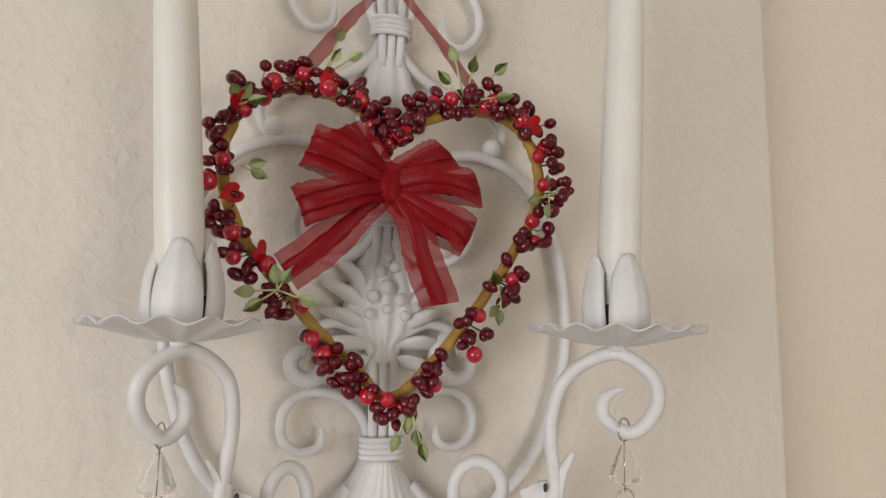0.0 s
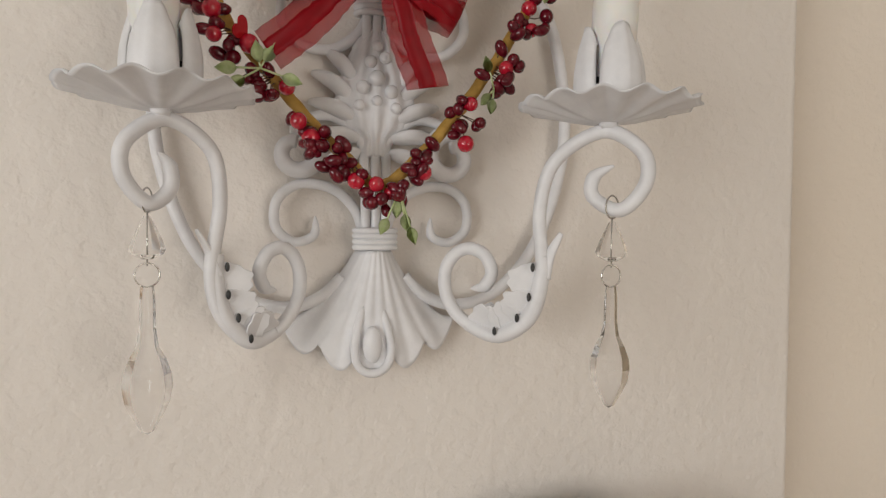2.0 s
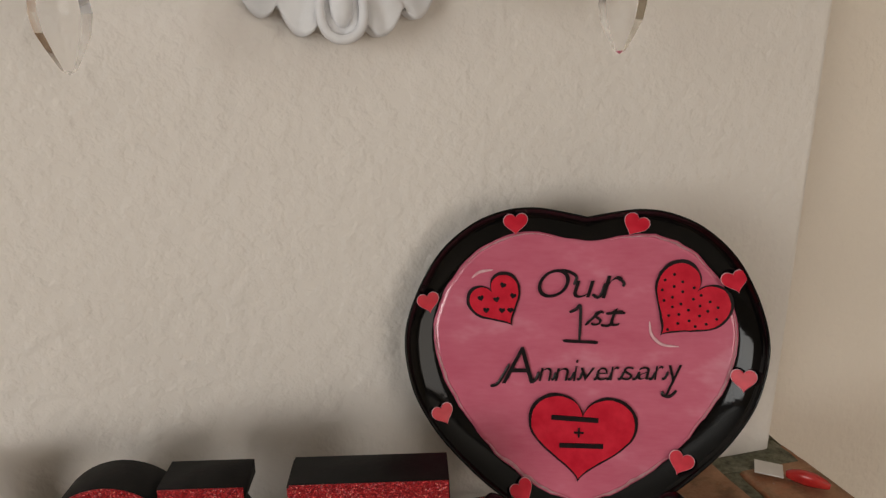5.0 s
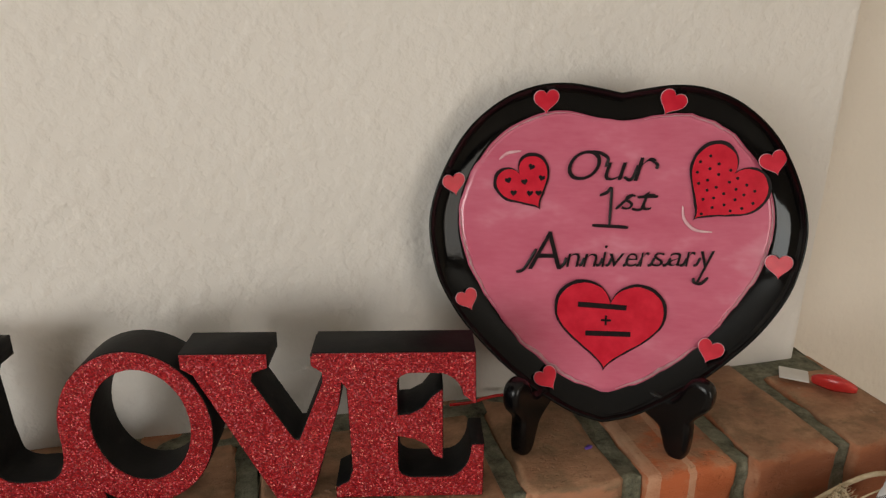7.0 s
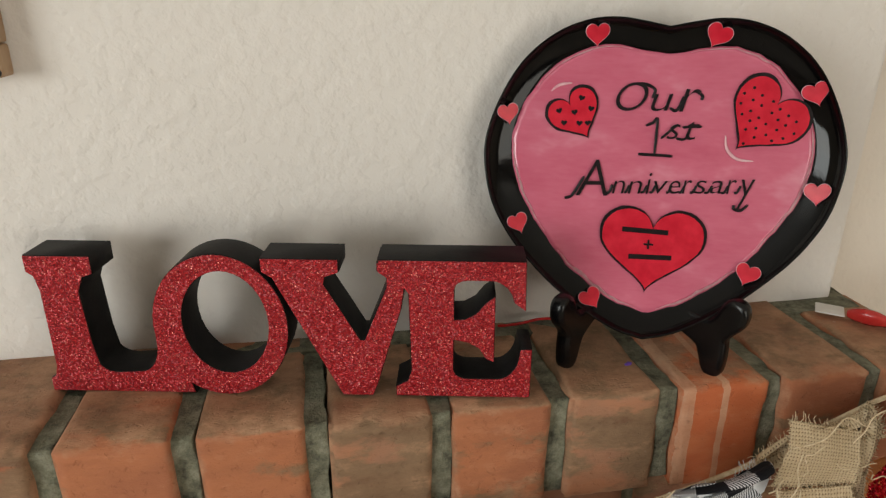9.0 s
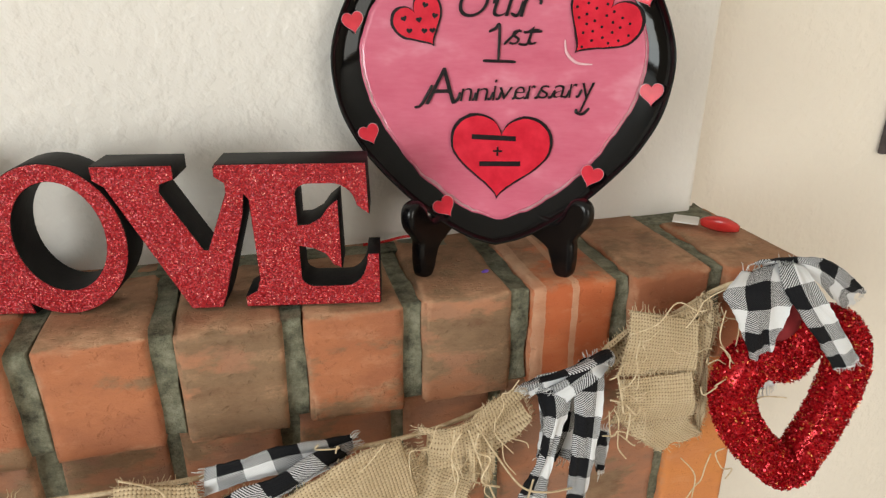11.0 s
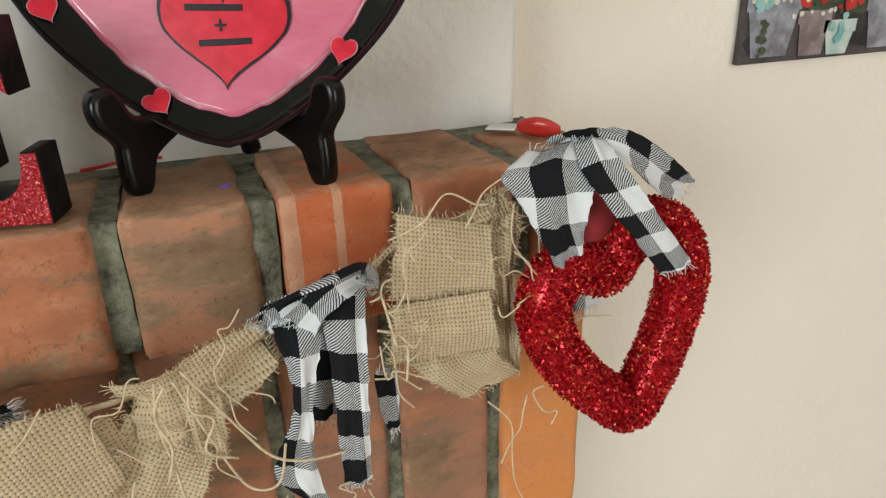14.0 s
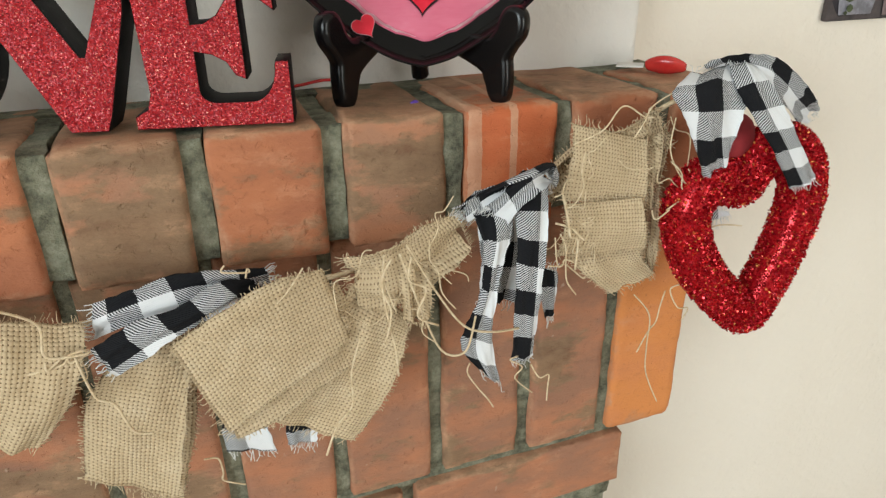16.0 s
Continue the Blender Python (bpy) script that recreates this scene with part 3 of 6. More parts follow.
def relief_leaf(name, outline, depth, ribs, centre, label="", veins=0.0):
    """A cast leaf: a domed sheet over (half-width by height) with ribs."""
    bm = bmesh.new()
    rows, cols = 30, 36
    grid = []
    for i in range(rows + 1):
        v = i / rows
        q = v * (len(outline) - 1)
        k = min(int(q), len(outline) - 2)
        f = q - k
        f = f * f * (3 - 2 * f)
        half = outline[k][0] * (1 - f) + outline[k + 1][0] * f
        z = outline[k][1] * (1 - (q - k)) + outline[k + 1][1] * (q - k)
        row = []
        for j in range(cols + 1):
            u = 2 * j / cols - 1
            dome = max(0.0, 1 - u * u) ** 0.5
            groove = 0.5 + 0.5 * math.cos(u * ribs * math.pi)
            low = z - veins * abs(u) ** 1.5 * (1 - v)
            h = depth * (0.25 + 0.6 * dome + 0.22 * groove * dome) * (0.55 + 0.45 * math.sin(math.pi * min(1, 0.15 + v * 0.8)))
            row.append(bm.verts.new((centre[0] + u * half, centre[1] - h, low)))
        grid.append(row)
    for a, b in zip(grid, grid[1:]):
        for j in range(cols):
            bm.faces.new((a[j], a[j + 1], b[j + 1], b[j])).smooth = True
    edge = [e for e in bm.edges if e.is_boundary]
    r = bmesh.ops.extrude_edge_only(bm, edges=edge)
    for v in r["geom"]:
        if isinstance(v, bmesh.types.BMVert):
            v.co.y = centre[1] + 0.003
    bmesh.ops.recalc_face_normals(bm, faces=bm.faces)
    return part(name, bm, IRON, sconce, label)


# fluted shell at the foot, with a scalloped hem and a central drop
bm = bmesh.new()
grid = []
for i in range(33):
    v = i / 32
    half = 0.0115 + 0.0440 * v ** 1.08
    row = []
    for j in range(73):
        u = 2 * j / 72 - 1
        hem = abs(math.cos(u * math.pi * 2.5)) ** 0.8
        drop = 0.071 * v * (1 - 0.30 * abs(u) ** 1.8 * v) + 0.006 * v ** 6 * (hem - 0.5) * 2
        flute = 0.5 - 0.5 * math.cos(u * math.pi * 9 + 0.5 * math.sin(3 * u))
        y = 0.424 - (0.0135 + 0.004 * v) * (1 - abs(u) ** 2.2) - 0.0014 * flute ** 0.8 * (0.25 + 0.75 * v) - 0.002
        row.append(bm.verts.new((SX - 0.002 * v + u * half, y, 1.7385 - drop)))
    grid.append(row)
for a, b in zip(grid, grid[1:]):
    for j in range(72):
        bm.faces.new((a[j], b[j], b[j + 1], a[j + 1])).smooth = True
r = bmesh.ops.extrude_edge_only(bm, edges=[e for e in bm.edges if e.is_boundary])
for v in r["geom"]:
    if isinstance(v, bmesh.types.BMVert):
        v.co.y = 0.4285
bmesh.ops.recalc_face_normals(bm, faces=bm.faces)
shell = part("shell", bm, IRON, sconce, "fluted cast shell")
bm = bmesh.new()
bmesh.ops.create_uvsphere(bm, u_segments=16, v_segments=12, radius=1, matrix=Matrix.Translation((SX - 0.003, 0.4035, 1.681)) @ Matrix.Diagonal((0.0062, 0.005, 0.0115, 1)))
smooth(bm)
part("drop", bm, IRON, shell)
bm = bmesh.new()
tube(bm, spline([(SX - 0.0085, 0.4095, 1.704), (SX - 0.014, 0.403, 1.681), (SX - 0.0115, 0.4025, 1.668), (SX - 0.003, 0.402, 1.6635), (SX + 0.006, 0.4025, 1.668), (SX + 0.0085, 0.403, 1.681), (SX + 0.003, 0.4095, 1.704)], 6), 0.0027, 8)
part("drop_border", bm, IRON, shell)

# upper leaf and the middle acanthus with berries
relief_leaf("leaf", [(0.002, 2.012), (0.010, 2.004), (0.016, 1.990), (0.021, 1.978), (0.019, 1.966), (0.021, 1.958), (0.014, 1.950)], 0.010, 3, (SX, 0.424))
acanthus = relief_leaf("acanthus", [(0.004, 1.880), (0.014, 1.868), (0.019, 1.856), (0.024, 1.842), (0.026, 1.830), (0.020, 1.818), (0.010, 1.808), (0.012, 1.798)], 0.013, 4, (SX, 0.424), "cast acanthus leaf with berries")
for s in (-1, 1):
    for k, (dx, z, ang, ln) in enumerate([(0.020, 1.826, 28, 0.030), (0.024, 1.838, 42, 0.030), (0.022, 1.848, 58, 0.028), (0.018, 1.815, 8, 0.028), (0.016, 1.806, -12, 0.022)]):
        a = radians(ang)
        bm = bmesh.new()
        p = Vector((SX + s * dx * 0.6, 0.4195, z - 0.006))
        d = Vector((s * math.cos(a), 0, math.sin(a)))
        path = spline([p, p + d * ln * 0.5 + Vector((0, -0.004, 0)), p + d * ln + Vector((s * 0.003, 0.002, -0.003))], 6)
        tube(bm, path, lambda q: 0.0010 + 0.0052 * math.sin(math.pi * min(1, 0.12 + 0.85 * q)), 8, flatten=0.55)
        part("frond", bm, IRON, acanthus)
rnd = random.Random(5)
for dx, z, r in [(0, 1.846, 0.0052), (-0.009, 1.840, 0.0044), (0.009, 1.838, 0.0044), (-0.004, 1.856, 0.004), (0.005, 1.859, 0.0038), (0, 1.866, 0.0034), (-0.011, 1.829, 0.0036), (0.012, 1.828, 0.0036), (0.0, 1.832, 0.0036)]:
    bm = bmesh.new()
    bmesh.ops.create_uvsphere(bm, u_segments=12, v_segments=8, radius=r, matrix=Matrix.Translation((SX + dx, 0.4115, z)))
    smooth(bm)
    part("cast_berry", bm, IRON, acanthus)


# two arms, each bent in an upright plane that swings out from the wall
def arm(foot, way, uz, leaf_uz):
    way = Vector((*way, 0)).normalized()
    at = lambda u, z, off=0: Vector((foot[0], foot[1], 0)) + way * u + Vector((0, 0, z)) + Vector((-way.y, way.x, 0)) * off
    bm = bmesh.new()
    path = spline([at(u, z) for u, z in uz], 9)
    tube(bm, path, lambda s: 0.0040 * (0.14 + 0.86 * min(1, s * 20, (1 - s) * 20)), 12)
    a = part("arm", bm, IRON, sconce, "curled iron candle arm")
    # leaf sheath wrapped round the bend
    bm = bmesh.new()
    sheath = spline([at(u, z) for u, z in leaf_uz], 7)
    tube(bm, sheath, lambda s: 0.0036 + 0.0015 * math.sin(math.pi * min(1, s * 0.9 + 0.08)), 12)
    sh = part("leaf_sheath", bm, IRON, a, "curled sheet metal leaf with dark gaps")
    side = Vector((-way.y, way.x, 0))
    if side.y < 0:
        side = -side
    for k, s in enumerate((0.16, 0.36, 0.56, 0.76)):
        i = int(s * (len(sheath) - 1))
        q, d = sheath[i], (sheath[i + 1] - sheath[i - 1]).normalized()
        inward = Vector((-way.x * d.z * 1.0, -way.y * d.z, d.x * way.x + d.y * way.y))
        if inward.dot(at(0.062, 1.745) - q) < 0:
            inward = -inward
        inward.normalize()
        for wing in (-1, 1):
            out = (inward + side * wing * 0.42).normalized()
            flat = d.cross(out).normalized()
            rim = []
            for m in range(30):
                ang = math.pi * (1.12 - 1.24 * m / 29)
                rr = 1 + 0.13 * abs(math.sin(ang * 3.5 + 0.4)) + 0.05 * math.sin(ang * 11)
                rim.append((0.0094 * rr * math.cos(ang), 0.0020 + 0.0138 * rr * max(-0.25, math.sin(ang))))
            lb = flat_shape([rim], 0.0012, 0.0004)
            lb.transform(Matrix.Translation(q + out * 0.0018) @ Matrix((d, out, flat)).transposed().to_4x4())
            part("leaflet", lb, IRON, sh)
        # near-black blob put in for the dark gap between leaflets
        sb = bmesh.new()
        bmesh.ops.create_uvsphere(sb, u_segments=8, v_segments=6, radius=1, matrix=Matrix.Translation(q + inward * 0.0046 + d * 0.0086 - side * 0.0056) @ Matrix.Diagonal((0.0013, 0.0012, 0.0026, 1)))
        part("bare_spot", sb, NEAR_BLACK, sh)
    tip = bmesh.new()
    e = sheath[-1]
    tube(tip, spline([e + Vector((0, 0, -0.012)), e + way * 0.004, e + way * 0.011 + Vector((0, 0, 0.013))], 5), lambda s: 0.0056 * (1 - 0.75 * s), 8, flatten=0.4)
    part("leaf_tip", tip, IRON, sh)
    return a


R_UZ = [(0.049, 1.7170), (0.0580, 1.7190), (0.0625, 1.7280), (0.0570, 1.7380), (0.0465, 1.7412), (0.0365, 1.7360), (0.0312, 1.7250), (0.0335, 1.7095), (0.045, 1.697), (0.067, 1.690), (0.086, 1.702), (0.094, 1.724), (0.092, 1.764), (0.101, 1.792), (0.128, 1.807), (0.149, 1.795), (0.151, 1.778), (0.138, 1.764), (0.123, 1.771), (0.123, 1.782), (0.134, 1.788)]
L_UZ = [(0.050, 1.7165), (0.0575, 1.7185), (0.0608, 1.7280), (0.0555, 1.7380), (0.0465, 1.7410), (0.0385, 1.7355), (0.0345, 1.7240), (0.0370, 1.7085), (0.049, 1.694), (0.066, 1.689), (0.083, 1.704), (0.089, 1.728), (0.084, 1.765), (0.089, 1.793), (0.112, 1.807), (0.132, 1.795), (0.134, 1.778), (0.122, 1.764), (0.111, 1.771), (0.111, 1.783), (0.117, 1.790)]
arm((0.10, 0.415), (0.74, -0.673), R_UZ, [(0.047, 1.695), (0.067, 1.690), (0.086, 1.702), (0.093, 1.722), (0.094, 1.738)])
arm((0.066, 0.415), (-0.877, -0.48), L_UZ, [(0.051, 1.693), (0.066, 1.689), (0.081, 1.704), (0.086, 1.722), (0.086, 1.738)])


def candle_cup(x, y, z, turn):
    bm = bmesh.new()

    def frill(r, h, a):
        k = max(0, (r - 0.012) / 0.036)
        return r + 0.0012 * k * math.cos(14 * a), h + 0.0020 * k * math.cos(14 * a + turn)

    lathe(bm, [(0.0, -0.003), (0.011, -0.0028), (0.022, -0.0004), (0.035, 0.0038), (0.045, 0.0062), (0.0480, 0.0070), (0.0460, 0.0076), (0.035, 0.0054), (0.022, 0.0014), (0.010, 0.0), (0, 0)], (x, y, z), 112, wave=frill)
    dish = part("drip_dish", bm, IRON, sconce, "frilled white metal drip dish")
    bm = bmesh.new()
    lathe(bm, [(0.0, -0.006), (0.0045, -0.006), (0.0055, -0.002), (0, -0.002)], (x, y, z), 16)
    part("socket", bm, IRON, sconce)
    # near-black sleeve that makes the gaps between petals dark
    bm = bmesh.new()
    lathe(bm, [(0, 0.001), (0.0134, 0.001), (0.0136, 0.020), (0.0126, 0.020), (0.0124, 0.004), (0, 0.004)], (x, y, z), 24)
    part("candle_socket", bm, NEAR_BLACK, sconce, "near-black sleeve inside the petals")
    for k in range(4):
        a0 = turn + k * math.pi / 2
        bm = bmesh.new()
        rows = []
        for i in range(15):
            v = i / 14
            half = 0.74 * (1 - 0.22 * v ** 2)
            r = 0.0165 + 0.0042 * math.sin(math.pi * min(1.0, v * 0.95 + 0.08)) - 0.0028 * v + (0.0012 if k % 2 == 0 else 0.0)
            h = 0.0005 + 0.0475 * v
            row = []
            for j in range(13):
                u = j / 6 - 1
                rr = r + 0.0011 * max(0, 1 - abs(u) * 5) - 0.0022 * abs(u) ** 3
                a = a0 + u * half * (0.0165 / 0.0165)
                row.append(bm.verts.new((x + rr * math.cos(a), y + rr * math.sin(a), z + h - 0.011 * abs(u) ** 3 * v ** 6)))
            rows.append(row)
        for r0, r1 in zip(rows, rows[1:]):
            for j in range(12):
                bm.faces.new((r0[j], r0[j + 1], r1[j + 1], r1[j])).smooth = True
        bmesh.ops.recalc_face_normals(bm, faces=bm.faces)
        bmesh.ops.solidify(bm, geom=bm.faces[:], thickness=0.0008)
        bmesh.ops.recalc_face_normals(bm, faces=bm.faces)
        part("petal", bm, IRON, dish, "tulip-shaped cup petal")


def taper_candle(x, y, z, lean_x):
    bm = bmesh.new()
    lathe(bm, [(0, 0), (0.0104, 0), (0.0120, 0.004), (0.0123, 0.05), (0.0114, 0.15), (0.0100, 0.235), (0.0075, 0.262), (0.003, 0.272), (0, 0.273)], (0, 0, 0), 36)
    ob = part("taper_candle", bm, WAX)
    ob.matrix_world = pose(x, y, z, 0.4, lean_x, 0)
    tagged(ob, "tall ivory taper candle standing in the sconce", "candle", "candles in the sconce")
    bm = bmesh.new()
    tube(bm, [Vector((0, 0, 0.270)), Vector((0.0006, 0, 0.278)), Vector((0.001, 0.001, 0.285))], 0.0008, 6)
    part("wick", bm, WHITE_THREAD, ob, "unburnt cotton wick")


for x, y, z, turn, lean in ((0.1965, 0.327, 1.8140, 4.66, 3.0), (-0.0350, 0.359, 1.8140, 4.6, -4.2)):
    candle_cup(x, y, z, turn)
    taper_candle(x, y, z + 0.0045, lean)


def pendant(x, y, z, turn, size=1.0):
    ob = thing("crystal_pendant", label="clear cut crystal drop hanging from the sconce arm", category="crystal pendant", group="crystals on the sconce")

    def ring(cz, r, wide, angle):
        bm = bmesh.new()
        c, s = math.cos(angle), math.sin(angle)
        tube(bm, [Vector((x + wide * math.cos(a) * c, y + wide * math.cos(a) * s, cz + r * math.sin(a))) for a in (2 * math.pi * k / 26 for k in range(26))], 0.00045, 6, closed=True)
        part("wire_ring", bm, STEEL, ob, "thin steel ring")

    ring(z - 0.0005, 0.0062, 0.0048, turn)
    bm = bmesh.new()
    tube(bm, [Vector((x, y, z - 0.006)), Vector((x, y, z - 0.0335))], 0.0004, 6)
    part("pin", bm, STEEL, ob)
    bm = bmesh.new()
    lathe(bm, [(0, z - 0.0085), (0.0016, z - 0.0085), (0.0045, z - 0.0145), (0.0072, z - 0.0205), (0.0088, z - 0.0250), (0.0076, z - 0.0275), (0.003, z - 0.0300), (0, z - 0.0300)], (x, y, 0), 11, flat=True)
    part("bead", bm, CRYSTAL, ob, "faceted bell-shaped bead")
    ring(z - 0.0380, 0.0060, 0.0060, turn * 0.3)
    bm = bmesh.new()
    top = z - 0.0435
    lathe(bm, [(r * size, top - d * size) for r, d in ((0, 0), (0.0028, 0.0002), (0.0034, 0.006), (0.0036, 0.019), (0.0048, 0.027), (0.0078, 0.0325), (0.0102, 0.039), (0.0108, 0.045), (0.0096, 0.052), (0.0062, 0.059), (0.0026, 0.0655), (0, 0.067))], (x, y, 0), 9, flat=True)
    part("drop", bm, CRYSTAL, ob, "long faceted teardrop")


pendant(0.1985, 0.325, 1.766, 0.3)
pendant(-0.0412, 0.357, 1.766, 1.2, 1.12)

# ---- heart wreath with bow ----
WY = 0.394
wreath = thing("heart_wreath", label="heart-shaped red berry wreath with sheer bow, hanging on the sconce", category="wreath")
HEART = [(0.078, 1.934), (0.067, 1.948), (0.050, 1.959), (0.022, 1.964), (-0.004, 1.954), (-0.019, 1.930), (-0.018, 1.898), (-0.006, 1.869), (0.013, 1.846), (0.040, 1.815), (0.063, 1.793), (0.083, 1.778),
         (0.108, 1.799), (0.136, 1.832), (0.160, 1.866), (0.178, 1.898), (0.181, 1.926), (0.170, 1.950), (0.148, 1.962), (0.122, 1.960), (0.098, 1.950), (0.086, 1.942)]
vine_path = spline([(x, WY, z) for x, z in HEART], 8, closed=True)
bm = bmesh.new()
wob = random.Random(8)
tube(bm, [p + Vector((wob.uniform(-1, 1), wob.uniform(-1, 1), wob.uniform(-1, 1))) * 0.0005 for p in vine_path], 0.0036, 10, closed=True)
part("vine_frame", bm, VINE, wreath, "ochre paper-wrapped wire frame")


def berry_mesh(name, long, mat, r):
    bm = bmesh.new()
    bmesh.ops.create_uvsphere(bm, u_segments=12, v_segments=8, radius=r, matrix=Matrix.Diagonal((1, 1, long, 1)))
    smooth(bm)
    me = bpy.data.meshes.new(name)
    bm.to_mesh(me)
    bm.free()
    me.materials.append(mat)
    return me


OVAL, ROUND, SHINY = berry_mesh("oval_berry", 1.55, BERRY, 0.0035), berry_mesh("round_berry", 1.12, BERRY, 0.0040), berry_mesh("bright_berry", 1.0, BRIGHT_BERRY, 0.0053)


def leaf_mesh(length, width):
    bm = bmesh.new()
    rows = []
    for i in range(7):
        v = i / 6
        w = width * math.sin(math.pi * v ** 0.8) * 0.5 + 0.0002
        rows.append([bm.verts.new((w * u, -0.12 * length * v * v - 0.0012 * (1 - abs(u)), length * v)) for u in (-1, 0, 1)])
    for a, b in zip(rows, rows[1:]):
        for j in range(2):
            bm.faces.new((a[j], a[j + 1], b[j + 1], b[j])).smooth = True
    bmesh.ops.solidify(bm, geom=bm.faces[:], thickness=0.0004)
    bmesh.ops.recalc_face_normals(bm, faces=bm.faces)
    me = bpy.data.meshes.new("leaf")
    bm.to_mesh(me)
    bm.free()
    me.materials.append(LEAF)
    return me


LEAF_ME = leaf_mesh(0.0125, 0.0075)
SEQ = flat_shape([heart_outline(0.0125, 0.013, 28)], 0.0009, 0.0003)
SEQ.materials.append(SEQUIN)
rnd = random.Random(21)
CENTRE = Vector((0.083, WY, 1.88))
bare = [(0.0, 0.03)]
stems = bmesh.new()
total = len(vine_path)
clusters = 25
for c in range(clusters):
    s = (c + 0.5) / clusters
    if any(a < s < b for a, b in bare):
        continue
    i = int(s * total)
    base = vine_path[i]
    tan = (vine_path[(i + 2) % total] - vine_path[i - 2]).normalized()
    outw = Vector((tan.z, 0, -tan.x))
    if outw.dot(base - CENTRE) < 0:
        outw = -outw
    for k in range(12):
        along = rnd.uniform(-0.0125, 0.0125)
        side = rnd.uniform(-0.0040, 0.0150)
        p = base + tan * along + outw * side + Vector((0, rnd.uniform(-0.011, -0.003), 0))
        kind = SHINY if k == 0 and c % 2 == 0 else (ROUND if rnd.random() < 0.3 else OVAL)
        if k in (1, 2) and (c + k) % 2:
            kind = SHINY
        b = new("berry", kind)
        b.parent = wreath
        b.matrix_basis = Matrix.Translation(p) @ Euler((rnd.uniform(0, 6), rnd.uniform(0, 6), rnd.uniform(0, 6))).to_matrix().to_4x4() @ Matrix.Scale(rnd.uniform(0.85, 1.12), 4)
        tube(stems, [base + tan * along * 0.4, (base + p) / 2 + Vector((0, -0.002, 0)), p], 0.0004, 4)
part("wire_stems", stems, STEM, wreath, "thin brown wire stems")
for s, roll, tilt in ((0.118, 10, 0), (0.205, -35, 30), (0.285, 60, -30), (0.345, -60, 30), (0.985, 5, -8), (0.775, 70, 40)):
    i = int(s * total) % total
    h = new("foil_heart", SEQ)
    h.parent = wreath
    h.matrix_basis = pose(vine_path[i].x + 0.001, WY - 0.0125, vine_path[i].z + 0.003, 88 + tilt, roll, tilt)


def sprig(p, turns, size=1.0):
    for ang, d in turns:
        a = radians(ang)
        q = Vector((math.cos(a), -0.25, math.sin(a))) * d
        lf = new("leaf", LEAF_ME)
        lf.parent = wreath
        lf.matrix_basis = Matrix.Translation(Vector(p) + q) @ pose(0, 0, 0, 0, 90 - ang, 0) @ Matrix.Scale(size, 4)
        bm = bmesh.new()
        tube(bm, [Vector(p), Vector(p) + q * 1.05], 0.0006, 5)
        part("leaf_stem", bm, LEAF, wreath)


sprig((0.126, 0.388, 1.966), [(80, 0.018), (45, 0.026), (10, 0.020), (140, 0.014), (110, 0.024)], 0.95)
sprig((0.035, 0.390, 1.972), [(60, 0.010), (35, 0.018), (70, 0.022)], 0.8)
sprig((-0.014, 0.382, 1.945), [(60, 0.004), (20, 0.006), (100, 0.003)], 0.9)
sprig((-0.010, 0.382, 1.910), [(10, 0.004), (-25, 0.006)], 0.85)
sprig((0.013, 0.380, 1.840), [(100, 0.003), (185, 0.012), (215, 0.010), (60, 0.004), (-20, 0.012)], 0.95)
sprig((0.184, 0.384, 1.908), [(100, 0.003), (20, 0.004), (260, 0.006), (200, 0.008)], 0.85)
sprig((0.150, 0.384, 1.838), [(260, 0.006), (110, 0.010), (230, 0.004)], 0.8)
sprig((0.092, 0.384, 1.775), [(262, 0.006), (280, 0.014), (245, 0.018), (285, 0.022)], 0.85)

bow = part("bow_knot", ribbon([(0.060, 0.378, 1.909), (0.075, 0.370, 1.904), (0.090, 0.378, 1.900)], [(0.004, 0, 0.022), (0.004, 0, 0.024), (0.003, 0, 0.022)], 6, 6, 0.0006, 0.001, 0.0004, 3)[0], ORGANZA, wreath, "sheer red organza bow with satin band")


def loop_ribbon(name, path, w, seed, label=""):
    w = [Vector(v) * (1.75 if k == 0 or (k == len(w) - 1 and name == "loop") else 1.08) for k, v in enumerate(w)]
    ob = part(name, ribbon(path, w, 9, 8, 0.0004, 0.0010, 0.0, seed)[0], ORGANZA, bow, label)
    band = [Vector(v) * 0.42 for v in w]
    lifted = [Vector(p) + Vector((0, -0.0009, 0)) for p in path]
    part("satin_band", ribbon(lifted, band, 9, 4, 0.0003, 0.0010, 0.0, seed)[0], SATIN, ob)


K = (0.075, 0.376, 1.904)
loop_ribbon("loop", [K, (0.056, 0.366, 1.912), (0.033, 0.364, 1.920), (0.026, 0.372, 1.922), (0.044, 0.384, 1.917), K], [(0.004, 0, 0.010), (0.006, 0, 0.018), (0.008, 0, 0.022), (0.008, 0, 0.022), (0.006, 0, 0.018), (0.004, 0, 0.010)], 11)
loop_ribbon("loop", [K, (0.055, 0.364, 1.898), (0.030, 0.362, 1.889), (0.022, 0.370, 1.886), (0.042, 0.381, 1.894), K], [(-0.003, 0, 0.010), (-0.006, 0, 0.016), (-0.008, 0, 0.020), (-0.008, 0, 0.020), (-0.006, 0, 0.016), (-0.003, 0, 0.010)], 12)
loop_ribbon("loop", [K, (0.062, 0.372, 1.921), (0.050, 0.372, 1.932), (0.044, 0.377, 1.936), (0.058, 0.384, 1.926), K], [(0.010, 0, 0.004), (0.015, 0, 0.008), (0.019, 0, 0.009), (0.019, 0, 0.009), (0.014, 0, 0.006), (0.008, 0, 0.004)], 13)
